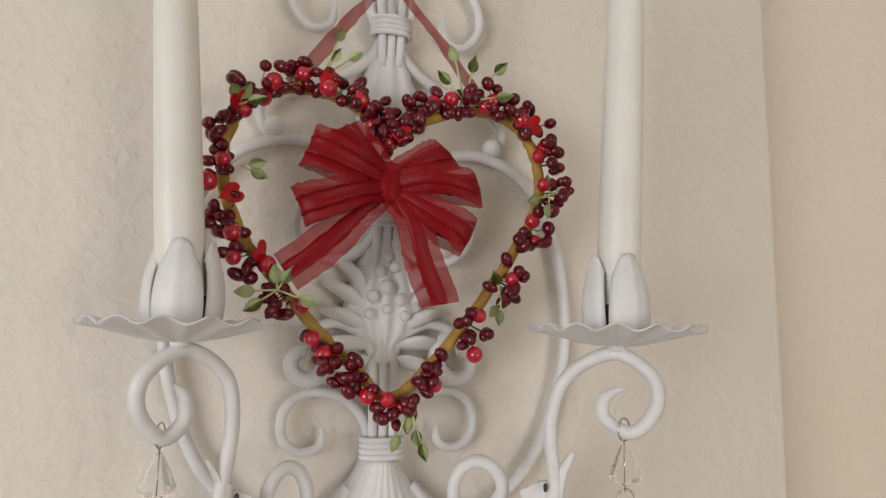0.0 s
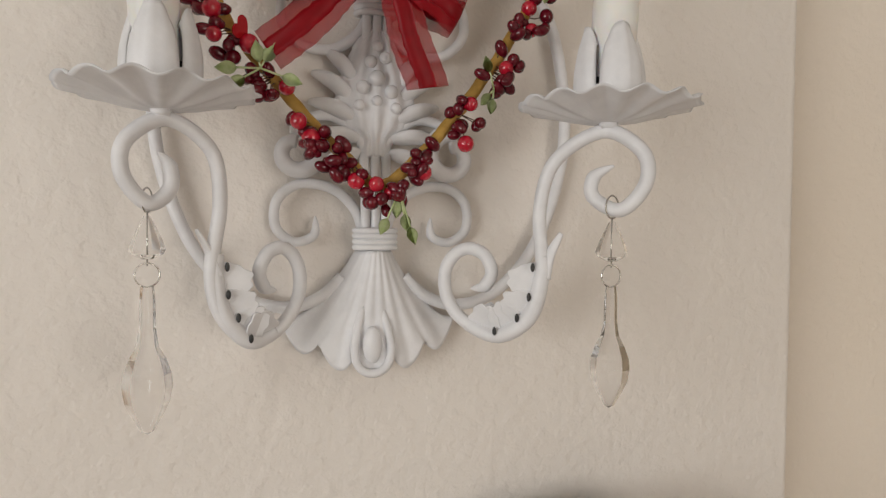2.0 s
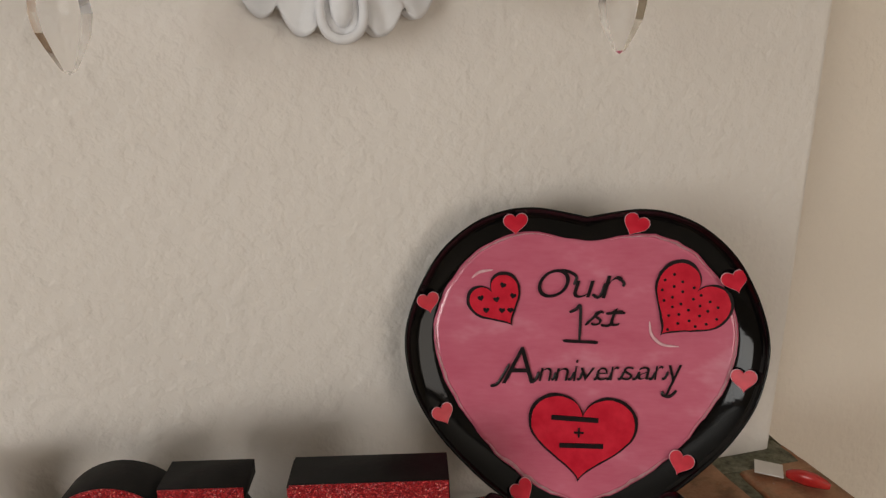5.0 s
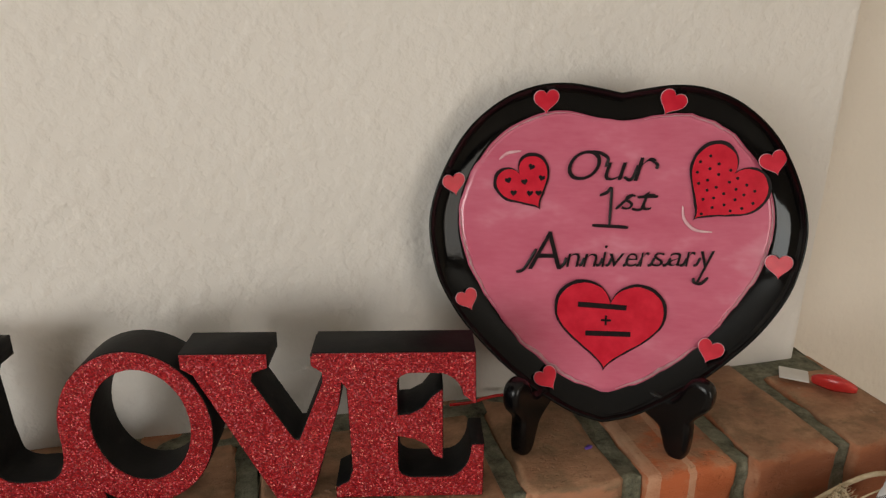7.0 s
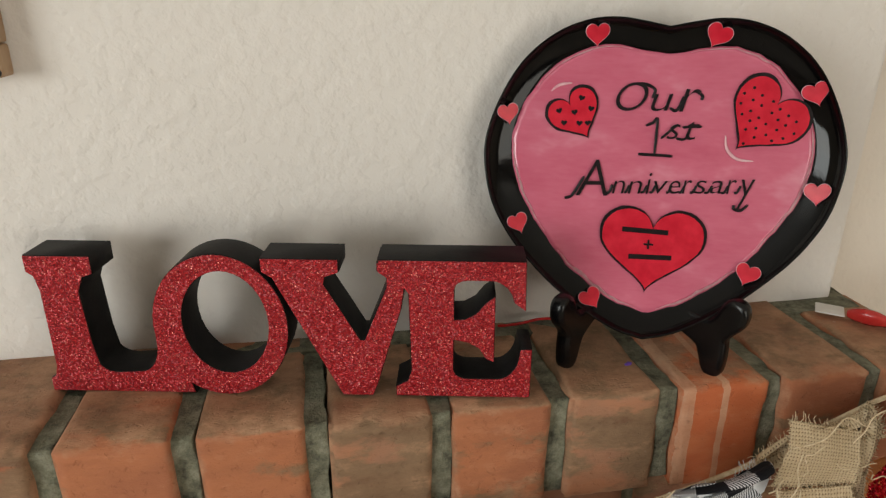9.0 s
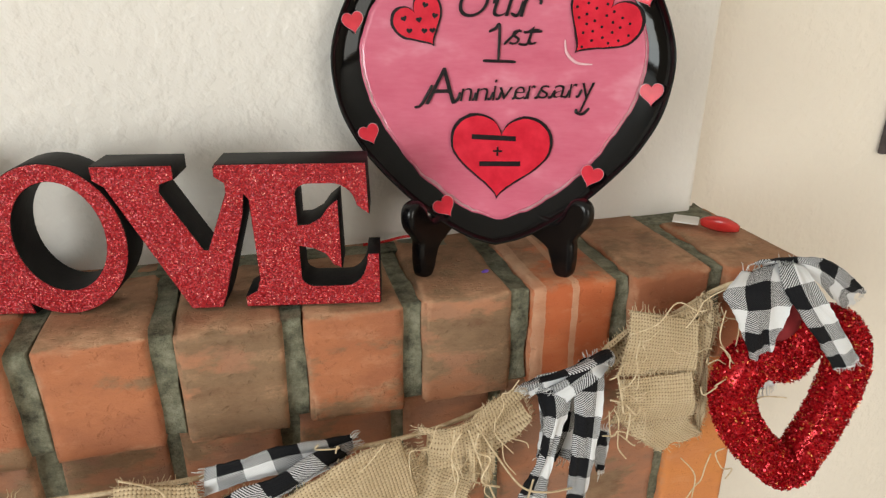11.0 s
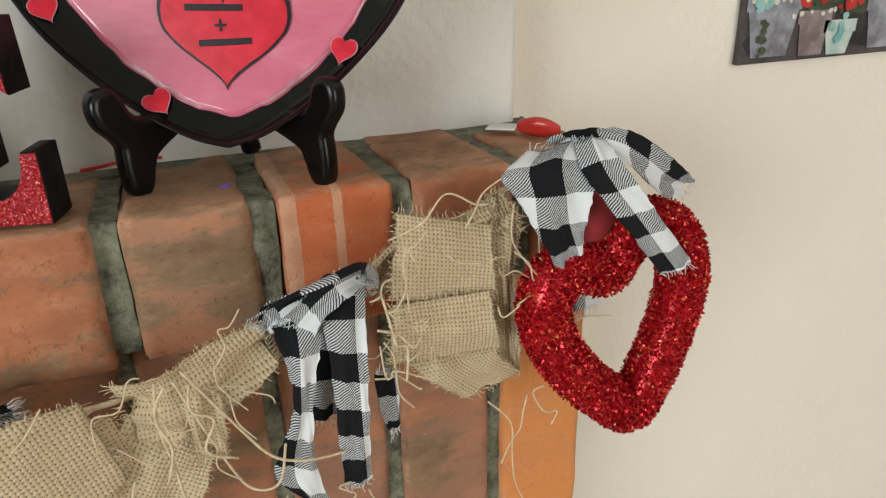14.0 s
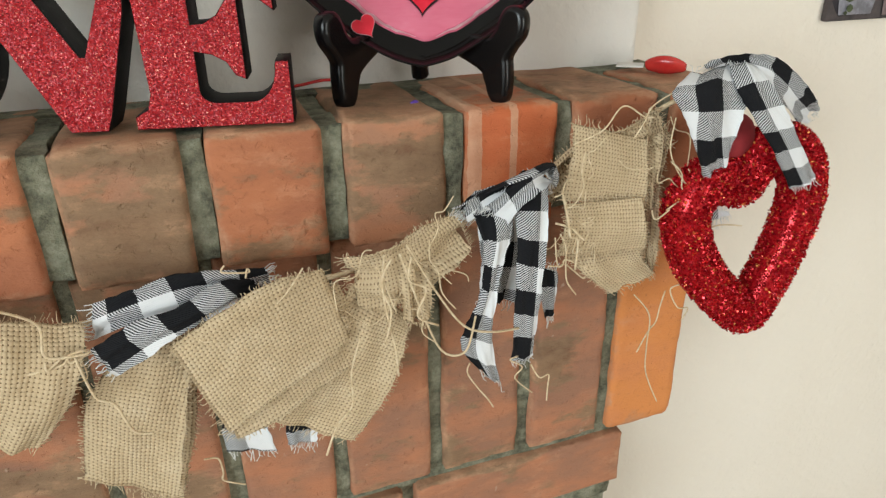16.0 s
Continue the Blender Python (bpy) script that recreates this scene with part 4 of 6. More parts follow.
loop_ribbon("loop", [K, (0.097, 0.364, 1.908), (0.120, 0.362, 1.905), (0.128, 0.371, 1.904), (0.107, 0.383, 1.906), K], [(-0.003, 0, 0.010), (-0.004, 0, 0.016), (-0.005, 0, 0.020), (-0.005, 0, 0.020), (-0.004, 0, 0.016), (-0.002, 0, 0.010)], 14)
loop_ribbon("loop", [K, (0.092, 0.370, 1.918), (0.106, 0.371, 1.925), (0.111, 0.377, 1.926), (0.098, 0.385, 1.921), K], [(-0.010, 0, 0.010), (-0.014, 0, 0.013), (-0.015, 0, 0.015), (-0.015, 0, 0.015), (-0.012, 0, 0.012), (-0.006, 0, 0.006)], 15)
loop_ribbon("loop", [K, (0.099, 0.366, 1.889), (0.117, 0.364, 1.878), (0.122, 0.372, 1.874), (0.104, 0.384, 1.884), K], [(0.004, 0, 0.010), (0.008, 0, 0.016), (0.010, 0, 0.020), (0.010, 0, 0.020), (0.008, 0, 0.016), (0.004, 0, 0.010)], 16)
loop_ribbon("tail", [K, (0.057, 0.373, 1.886), (0.037, 0.374, 1.866), (0.017, 0.380, 1.850)], [(0.008, 0, -0.005), (0.013, 0, -0.013), (0.014, 0, -0.017), (0.013, 0, -0.018)], 17)
loop_ribbon("tail", [K, (0.088, 0.369, 1.882), (0.095, 0.370, 1.860), (0.107, 0.374, 1.834)], [(0.012, 0, 0.004), (0.019, 0, 0.005), (0.022, 0, 0.005), (0.023, 0, 0.004)], 18)
for a, b, seed in (((0.024, 0.392, 1.974), (0.066, 0.400, 2.034), 31), ((0.134, 0.392, 1.974), (0.090, 0.400, 2.036), 32)):
    a, b = Vector(a), Vector(b)
    d = (b - a).normalized()
    side = Vector((d.z, 0.15, -d.x)) * 0.010
    part("hanging_ribbon", ribbon([a - d * 0.012, (a + b) / 2 + Vector((0, -0.003, 0)), b, b + d * 0.022], [side, side * 0.8, side * 0.6, side * 0.5], 7, 5, 0.0004, 0.0008, 0.0005, seed)[0], ORGANZA, wreath, "sheer red hanging ribbon")

# ---- heart plate on its stand ----
PC = Vector((0.2172, 0.3817, 1.4832))
PN = Vector((-0.326, -0.9259, 0.191)).normalized()
PX = Vector((0, 0, 1)).cross(PN).normalized()
PYV = PN.cross(PX)
PLATE = Matrix(((PX.x, PYV.x, PN.x, PC.x), (PX.y, PYV.y, PN.y, PC.y), (PX.z, PYV.z, PN.z, PC.z), (0, 0, 0, 1)))
plate = thing("heart_plate", label="hand-painted heart-shaped plate, pink with black rim", category="plate")
plate.matrix_world = PLATE
MID = Vector((-0.0005, -0.012, 0))


def heart_ring(half, shift, count=132):
    """A symmetrical heart from its half outline, as points at even angles round MID."""
    right = spline([(x, y, 0) for x, y in half], 8)
    line = [Vector((p.x + shift, p.y, 0)) - MID for p in right] + [Vector((-p.x + shift, p.y, 0)) - MID for p in reversed(right[1:-1])]
    line = [(math.atan2(p.x, p.y) % (2 * math.pi), p.length) for p in line]
    line.sort()
    line = [(line[-1][0] - 2 * math.pi, line[-1][1])] + line + [(line[0][0] + 2 * math.pi, line[0][1])]
    out = []
    for k in range(count):
        a = 2 * math.pi * k / count
        i = next(i for i in range(len(line) - 1) if line[i][0] <= a <= line[i + 1][0])
        (a0, r0), (a1, r1) = line[i], line[i + 1]
        r = r0 + (r1 - r0) * (a - a0) / max(a1 - a0, 1e-9)
        out.append(MID + Vector((math.sin(a) * r, math.cos(a) * r, 0)))
    return out


OUTER = heart_ring([(0, 0.0797), (0.0155, 0.0828), (0.031, 0.0848), (0.048, 0.083), (0.067, 0.0752), (0.0855, 0.0595), (0.0985, 0.0385), (0.107, 0.015), (0.1085, -0.004), (0.104, -0.027), (0.096, -0.044), (0.083, -0.062), (0.060, -0.0845), (0.038, -0.1005), (0.018, -0.1115), (0, -0.1165)], -0.0006)
INNER = heart_ring([(0, 0.0648), (0.012, 0.0657), (0.022, 0.068), (0.035, 0.0697), (0.0483, 0.067), (0.063, 0.060), (0.075, 0.0485), (0.0845, 0.035), (0.0905, 0.021), (0.0924, 0.006), (0.0905, -0.009), (0.0845, -0.027), (0.0725, -0.046), (0.0565, -0.067), (0.041, -0.081), (0.022, -0.0935), (0, -0.1010)], 0.0005)


def plate_loop(k, h):
    """k above 0: from the pink centre's edge (0) to the rim (1); below 0: the centre's edge drawn in."""
    return [(a.lerp(b, k) if k >= 0 else MID + (a - MID) * (1 + k)) + Vector((0, 0, h)) for a, b in zip(INNER, OUTER)]


def loft(bm, loops, cap=True):
    rings = [[bm.verts.new(p) for p in lp] for lp in loops]
    n = len(rings[0])
    for a, b in zip(rings, rings[1:]):
        for k in range(n):
            bm.faces.new((a[k], a[(k + 1) % n], b[(k + 1) % n], b[k])).smooth = True
    if cap:
        bm.faces.new(rings[-1])
        bm.faces.new(rings[0][::-1])
    return bm


bm = bmesh.new()
loft(bm, [plate_loop(*q) for q in ((-0.35, -0.006), (-0.05, -0.005), (0.45, 0.000), (0.88, 0.0068), (0.98, 0.0092), (1.0, 0.0104), (0.985, 0.0114), (0.94, 0.0114), (0.90, 0.0096), (0.70, 0.0058), (0.40, 0.0030), (0.15, 0.0012), (0.02, 0.0004), (-0.02, 0.0))])
bmesh.ops.recalc_face_normals(bm, faces=bm.faces)
part("plate_body", bm, GLAZE, plate, "glossy black rim")
bm = bmesh.new()
edge = [p + (p - MID).normalized() * 0.0011 * noise.noise(p * 130) + Vector((0, 0, 0.0011)) for p in INNER]
loft(bm, [[p + (p - MID).normalized() * 0.0004 - Vector((0, 0, 0.0010)) for p in edge], edge, [MID + (p - MID) * 0.96 + Vector((0, 0, -0.0002)) for p in edge], [MID + (p - MID) * 0.5 + Vector((0, 0, -0.0003)) for p in edge]])
bmesh.ops.recalc_face_normals(bm, faces=bm.faces)
part("painted_centre", bm, PINK, plate, "brushed pink glaze")
# pale brush marks that follow the edge of the pink
for a0, a1, w in ((4, 20, 0.0014), (24, 46, 0.0020), (50, 64, 0.0026), (67, 84, 0.0028), (88, 104, 0.0018), (112, 127, 0.0012)):
    bm = bmesh.new()
    last = None
    for k in range(a0, a1 + 1):
        p = edge[k]
        d = (MID - p).normalized()
        f = math.sin(math.pi * (k - a0 + 0.3) / (a1 - a0 + 0.6)) * (0.75 + 0.5 * noise.noise(p * 210 + Vector((w * 9000, 0, 0))))
        row = [bm.verts.new(p + d * 0.0009 + Vector((0, 0, 0.0003))), bm.verts.new(p + d * (0.0009 + max(0.0003, w * f)) + Vector((0, 0, 0.0003)))]
        if last:
            bm.faces.new((last[0], row[0], row[1], last[1]))
        last = row
    bmesh.ops.solidify(bm, geom=bm.faces[:], thickness=0.0002)
    bmesh.ops.recalc_face_normals(bm, faces=bm.faces)
    part("pale_brush_mark", bm, PALE_PINK, plate, "pale pink brush mark")
for x, y, w, turn in ((-0.0439, 0.0767, 0.0150, 4), (0.0289, 0.0772, 0.0155, -24), (0.0899, 0.0438, 0.0150, 22), (0.0979, -0.0174, 0.0150, 2), (0.0622, -0.0715, 0.0150, -18), (-0.0354, -0.0946, 0.0150, 34), (-0.0871, -0.0463, 0.0140, 24), (-0.0977, 0.0258, 0.0140, 12)):
    w *= 0.92
    for grow, low, mat, nm, lb in ((1.05, 0.0003, PALE_PINK, "heart_border", "thin pale outline"), (1.0, 0.0, RED_GLAZE, "rim_heart", "small raised red heart")):
        ob = part(nm, flat_shape([heart_outline(w * grow, w * 0.92 * grow, 26)], 0.0012, 0.0003), mat, plate, lb)
        q = MID + (Vector((x, y, 0)) - MID) * 0.972
        d = (q - MID).normalized()
        ob.matrix_basis = Matrix.Translation((q.x, q.y, 0.0070 - low)) @ Matrix.Rotation(radians(22), 4, Vector((d.y, -d.x, 0))) @ pose(0, 0, 0, 0, 0, turn)


def painted_heart(name, x, y, w, h, turn, dots, seed, lean=0.0):
    rnd = random.Random(seed)
    wob = lambda pts, k: [(px + 0.0005 * noise.noise(Vector((px * 160, py * 160, k))), py + 0.0005 * noise.noise(Vector((py * 160, px * 160, k + 5)))) for px, py in pts]
    rim = flat_shape([wob(heart_outline(w + 0.0018, h + 0.0018, 60, lean), seed)], 0.0005)
    ob = part(name + "_outline", rim, INK, plate, "black brush outline")
    ob.matrix_basis = pose(x, y, 0.0018, 0, 0, turn)
    face = part(name, flat_shape([wob(heart_outline(w - 0.0018, h - 0.0018, 60, lean), seed + 20)], 0.0005), RED_GLAZE, plate, "red painted heart")
    face.matrix_basis = pose(x, y, 0.0021, 0, 0, turn)
    for px, py, r, heart in dots:
        me = flat_shape([heart_outline(r * 2.2, r * 2.0, 16)] if heart else [[(r * math.cos(a), r * math.sin(a)) for a in (2 * math.pi * k / 10 for k in range(10))]], 0.0004)
        dt = part("dot", me, INK, face, "black dot")
        dt.matrix_basis = pose(px * w, py * h, 0.0003, 0, 0, rnd.uniform(-25, 25) - (turn if heart else 0))


painted_heart("small_heart", -0.0520, 0.0250, 0.0330, 0.0315, 32, [(x, y, 0.0018, True) for x, y in ((0.24, 0.26), (-0.24, 0.26), (0.0, 0.08), (0.30, -0.02), (-0.27, 0.0), (-0.02, -0.16), (0.12, -0.24))], 1)
rnd = random.Random(4)
dots = []
for i in range(7):
    for j in range(7):
        x, y = (i - 3) * 0.135 + 0.06 * (j % 2), (j - 3) * 0.125
        if abs(x) < 0.43 - max(0, 0.03 - y) * 0.95 and y < 0.33:
            dots.append((x + rnd.uniform(-0.02, 0.02), y + rnd.uniform(-0.02, 0.02), 0.0009, False))
painted_heart("dotted_heart", 0.0605, 0.0262, 0.0480, 0.0450, -37, dots, 2)
painted_heart("name_heart", 0.0010, -0.0590, 0.0650, 0.0540, -3, [], 3)
# pale halo strokes left round two of the hearts
for pts in ([(-0.0690, 0.0400, 0), (-0.0640, 0.0440, 0), (-0.0560, 0.0455, 0)], [(0.0400, 0.0160, 0), (0.0415, 0.0080, 0), (0.0480, 0.0020, 0), (0.0580, 0.0010, 0)]):
    bm = bmesh.new()
    tube(bm, [p + Vector((0, 0, 0.0008)) for p in spline(pts, 8)], lambda q: 0.0003 + 0.0007 * math.sin(math.pi * q), 8)
    for v in bm.verts:
        v.co.z = 0.0008 + (v.co.z - 0.0008) * 0.35
    part("pale_brush_mark", bm, PALE_PINK, plate, "pale pink brush mark")


def letter(ch, x0, y0, x1, y1, shear=0.18, turn=0.0):
    """One brushed character that fills the given box of the plate."""
    cu = bpy.data.curves.new("lettering", "FONT")
    cu.body, cu.size, cu.shear, cu.extrude, cu.offset = ch, 0.03, shear, 0.0002, -0.00028
    ob = bpy.data.objects.new("lettering", cu)
    scene.collection.objects.link(ob)
    bpy.context.view_layer.update()
    me = bpy.data.meshes.new_from_object(ob.evaluated_get(bpy.context.evaluated_depsgraph_get()))
    bpy.data.objects.remove(ob)
    me.materials.clear()
    xs, ys = [v.co.x for v in me.vertices], [v.co.y for v in me.vertices]
    sx, sy = (x1 - x0) / (max(xs) - min(xs)), (y1 - y0) / (max(ys) - min(ys))
    me.transform(Matrix.Translation((x0 - min(xs) * sx, y0 - min(ys) * sy, 0)) @ Matrix.Diagonal((sx, sy, 1, 1)))
    o = part("lettering", me, INK, plate, "black brush letter " + ch)
    o.matrix_basis = pose(0, 0, 0.0017) @ Matrix.Translation((x0, y0, 0)) @ Matrix.Rotation(radians(turn), 4, "Z") @ Matrix.Translation((-x0, -y0, 0))


def brush(pts, r=0.00095):
    """A brush stroke that joins or ends the letters."""
    bm = bmesh.new()
    tube(bm, spline([(x, y, 0.0016) for x, y in pts], 8), lambda q: r * (0.65 + 0.35 * min(1, 8 * q, 8 * (1 - q))), 8)
    for v in bm.verts:
        v.co.z = 0.0016 + (v.co.z - 0.0016) * 0.3
    part("brush_stroke", bm, INK, plate)


letter("O", -0.0280, 0.0290, -0.0085, 0.0465, 0.30, 2)
letter("u", -0.0065, 0.0295, 0.0065, 0.0400, 0.25, 2)
letter("r", 0.0105, 0.0298, 0.0225, 0.0440, 0.22, -2)
brush([(-0.0150, 0.0462), (-0.0095, 0.0455), (-0.0050, 0.0425), (-0.0062, 0.0375)])
brush([(0.0050, 0.0320), (0.0080, 0.0302), (0.0105, 0.0325), (0.0125, 0.0390)])
brush([(0.0222, 0.0412), (0.0238, 0.0392), (0.0232, 0.0372)])
brush([(-0.0085, 0.0205), (-0.0045, 0.0225), (-0.0020, 0.0248), (-0.0018, 0.0140), (-0.0020, 0.0024)])
brush([(-0.0120, 0.0026), (-0.0050, 0.0024), (0.0030, 0.0023), (0.0092, 0.0020)])
letter("s", 0.0045, 0.0125, 0.0130, 0.0215, 0.35, 4)
letter("t", 0.0160, 0.0126, 0.0240, 0.0240, 0.30, 2)
brush([(0.0012, 0.0128), (0.0060, 0.0175), (0.0110, 0.0220)], 0.0008)
brush([(0.0135, 0.0202), (0.0190, 0.0207), (0.0252, 0.0210)], 0.0008)
brush([(0.0105, 0.0132), (0.0150, 0.0128), (0.0180, 0.0155)], 0.0008)
letter("A", -0.0490, -0.0255, -0.0290, -0.0025, 0.16, 2)
brush([(-0.0560, -0.0275), (-0.0520, -0.0262), (-0.0480, -0.0200), (-0.0445, -0.0130)])
brush([(-0.0300, -0.0240), (-0.0275, -0.0215), (-0.0262, -0.0175)])
for ch, x0, y0, x1, y1 in (("n", -0.0262, -0.0232, -0.0180, -0.0150), ("n", -0.0164, -0.0228, -0.0075, -0.0148), ("i", -0.0052, -0.0224, -0.0015, -0.0092), ("v", -0.0002, -0.0220, 0.0085, -0.0140), ("e", 0.0090, -0.0216, 0.0160, -0.0135), ("r", 0.0172, -0.0212, 0.0232, -0.0126), ("s", 0.0243, -0.0208, 0.0318, -0.0125), ("a", 0.0338, -0.0202, 0.0418, -0.0122), ("r", 0.0438, -0.0200, 0.0498, -0.0112), ("y", 0.0508, -0.0290, 0.0612, -0.0106)):
    letter(ch, x0, y0, x1, y1, 0.22, 3)
for a, b in ((-0.0180, -0.0164), (-0.0078, -0.0052), (-0.0022, 0.0000), (0.0080, 0.0098), (0.0155, 0.0178), (0.0225, 0.0250), (0.0312, 0.0345), (0.0412, 0.0440), (0.0490, 0.0515)):
    base = -0.0226 + (a + 0.02) * 0.042
    brush([(a - 0.0006, base + 0.0006), ((a + b) / 2, base + 0.0010), (b + 0.0006, base + 0.0052)], 0.0008)
brush([(0.0575, -0.0262), (0.0535, -0.0300), (0.0495, -0.0292), (0.0492, -0.0268)])
for x, y, w, tilt in ((-0.0034, -0.0462, 0.0290, -2), (0.0010, -0.0632, 0.0270, 1)):
    bm = bmesh.new()
    box(bm, (-w / 2, -0.0016, 0), (w / 2, 0.0016, 0.0004), 0.0002)
    part("writing_bar", bm, INK, plate, "line of small black writing").matrix_basis = pose(x, y, 0.0023, 0, 0, tilt)
bm = bmesh.new()
box(bm, (-0.0037, -0.0555, 0.0023), (0.0023, -0.0543, 0.0028))
box(bm, (-0.0013, -0.0579, 0.0023), (-0.0001, -0.0519, 0.0027))
part("plus_sign", bm, INK, plate)

stand = thing("plate_stand", label="black lacquered plate easel on the brick mantel", category="plate stand")


def easel_leg(foot, knob, centre):
    """A flat sawn leg: rounded knob, slim foot and a web running in under the plate."""
    foot, knob, centre = Vector(foot), Vector(knob), Vector(centre)
    e2 = (knob - foot).normalized()
    e1 = centre - foot
    e1 = (e1 - e2 * e1.dot(e2)).normalized()
    n = e1.cross(e2)
    top, reach = (knob - foot).length, (centre - foot).dot(e1)
    pq = [(-0.0036, 0.0022), (0, -0.0004), (0.0040, 0.0024), (0.0085, 0.0100), (0.0165, 0.0170), (reach * 0.8, 0.0240), (reach * 0.8, 0.0290), (0.0165, 0.0305), (0.0075, 0.0370), (0.0050, top - 0.001), (0.0022, top + 0.0034), (-0.0030, top + 0.0036), (-0.0056, top - 0.0005), (-0.0058, top - 0.0075), (-0.0018, top - 0.0155), (0.0004, 0.0255), (-0.0012, 0.0190), (-0.0030, 0.0110)]
    line = [(v.x, v.y) for v in spline([(a, b, 0) for a, b in pq], 5, closed=True)]
    me = flat_shape([line], 0.0105, 0.0034, 3)
    for f in me.polygons:
        f.use_smooth = True
    o = foot + n * 0.005 + Vector((0, 0, 0.0016))
    me.transform(Matrix(((e1.x, e2.x, n.x, o.x), (e1.y, e2.y, n.y, o.y), (e1.z, e2.z, n.z, o.z), (0, 0, 0, 1))))
    part("front_leg", me, LACQUER, stand)


easel_leg((0.161, 0.364, SHELF), (0.1520, 0.356, 1.396), (0.204, 0.396, 1.374))
easel_leg((0.251, 0.339, SHELF), (0.2555, 0.330, 1.397), (0.216, 0.392, 1.374))
bm = bmesh.new()
tube(bm, spline([(0.186, 0.397, 1.380), (0.210, 0.396, 1.382), (0.232, 0.386, 1.380)], 6), 0.004, 10)
part("crossbar", bm, LACQUER, stand)
bm = bmesh.new()
tube(bm, spline([(0.210, 0.397, 1.384), (0.219, 0.402, 1.372), (0.223, 0.408, 1.3565)], 6), 0.006, 10)
part("back_leg", bm, LACQUER, stand)

# ---- LOVE sign ----
LOVE = Matrix.Translation((-0.1625, 0.3855, SHELF + 0.001)) @ Matrix.Rotation(math.atan2(-0.058, 0.287), 4, "Z") @ Matrix.Rotation(radians(90), 4, "X")
sign = thing("love_sign", label="freestanding block letter sign with red glitter front and black sides", category="sign")
sign.matrix_world = LOVE @ Matrix.Diagonal((0.992, 0.975, 1, 1))


def curve2(pts, steps=6):
    return [(p.x, p.y) for p in spline([(x, y, 0) for x, y in pts], steps, closed=True)]


def arc(cx, cy, rx, ry, a0, a1, n=14):
    return [(cx + rx * math.cos(radians(a0 + (a1 - a0) * k / n)), cy + ry * math.sin(radians(a0 + (a1 - a0) * k / n))) for k in range(n + 1)]


H = 0.0905
LETTERS = [
    [[(0.000, 0.0), (0.088, 0.0), (0.080, 0.030), (0.074, 0.042), (0.069, 0.043)] + arc(0.057, 0.034, 0.012, 0.020, 0, -90, 8) + arc(0.043, 0.021, 0.012, 0.008, -90, -180, 6) + [(0.0290, 0.034), (0.0270, 0.068), (0.031, 0.078), (0.037, 0.080), (0.037, H), (-0.001, H), (-0.001, 0.081), (0.003, 0.078), (0.005, 0.068), (0.005, 0.018), (0.003, 0.010), (0.000, 0.008)]],
    [arc(0.1085, 0.0460, 0.0400, 0.0468, 0, 360, 44)[:-1], arc(0.1115, 0.0485, 0.0262, 0.0345, 0, 360, 40)[:-1]],
    [[(0.136, H), (0.136, 0.083), (0.142, 0.079), (0.177, 0.006), (0.180, 0.0), (0.198, 0.0), (0.201, 0.008), (0.216, 0.060), (0.2185, 0.078), (0.2185, H - 0.0016), (0.203, H - 0.0016), (0.203, 0.084), (0.2085, 0.080), (0.2085, 0.074), (0.1945, 0.038), (0.1915, 0.038), (0.171, 0.075), (0.172, 0.080), (0.180, 0.083), (0.180, H)]],
    [[(0.204, H), (0.204, 0.083), (0.214, 0.079), (0.2210, 0.070), (0.2225, 0.018), (0.220, 0.010), (0.213, 0.006), (0.213, 0.0), (0.294, 0.0), (0.294, 0.033), (0.288, 0.033)] + arc(0.274, 0.031, 0.0135, 0.019, 0, -90, 7) + arc(0.256, 0.019, 0.009, 0.007, -90, -180, 5) + [(0.2470, 0.030), (0.2470, 0.040), (0.256, 0.038), (0.263, 0.034), (0.267, 0.027), (0.2715, 0.025), (0.2710, 0.068), (0.266, 0.064), (0.261, 0.057), (0.254, 0.053), (0.2470, 0.0525), (0.2470, 0.072)] + arc(0.255, 0.073, 0.008, 0.006, 180, 90, 4) + arc(0.268, 0.062, 0.015, 0.017, 90, 10, 7) + [(0.289, 0.060), (0.288, H)]],
]
for k, shapes in enumerate(LETTERS):
    ob = part("letter", flat_shape(shapes, 0.0255, 0.0006, 1), BLACK, sign, "black painted wooden letter")
    ob.matrix_basis = pose(0, 0, -0.0008 - 0.0002 * k)
    face = part("glitter_face", flat_shape(shapes, 0.0008, 0.0002, 1), GLITTER, ob, "red glitter front")
    face.matrix_basis = pose(0, 0, 0.0009)

# ---- painting ----
painting = thing("canvas_painting", label="wrapped canvas painting of flowerpots with red flowers", category="painting")
PX0, PZ0, PW, PH = 0.686, 1.362, 0.42, 0.52
bm = bmesh.new()
box(bm, (PX0, 0.497, PZ0), (PX0 + PW, BACK_Y - 0.001, PZ0 + PH), 0.002, 2)
part("canvas", bm, CANVAS_SIDE, painting, "dark canvas stretched over its edges")
rnd = random.Random(12)


def daub(bm, x, z, r, y, squash=1.0):
    n = 9
    y += rnd.uniform(-0.00018, 0.00018)
    x, z = min(max(x, r * 1.2 + 0.002), PW - r * 1.2 - 0.002), min(max(z, r * squash * 1.2 + 0.002), PH - r * squash * 1.2 - 0.002)
    off = rnd.uniform(0, 6)
    ring = [bm.verts.new((PX0 + x + r * rnd.uniform(0.7, 1.15) * math.cos(off + 2 * math.pi * k / n), y, PZ0 + z + squash * r * rnd.uniform(0.7, 1.15) * math.sin(off + 2 * math.pi * k / n))) for k in range(n)]
    f = bm.faces.new(ring)
    top = bmesh.ops.extrude_face_region(bm, geom=[f])
    for v in top["geom"]:
        if isinstance(v, bmesh.types.BMVert):
            v.co.y -= 0.0004


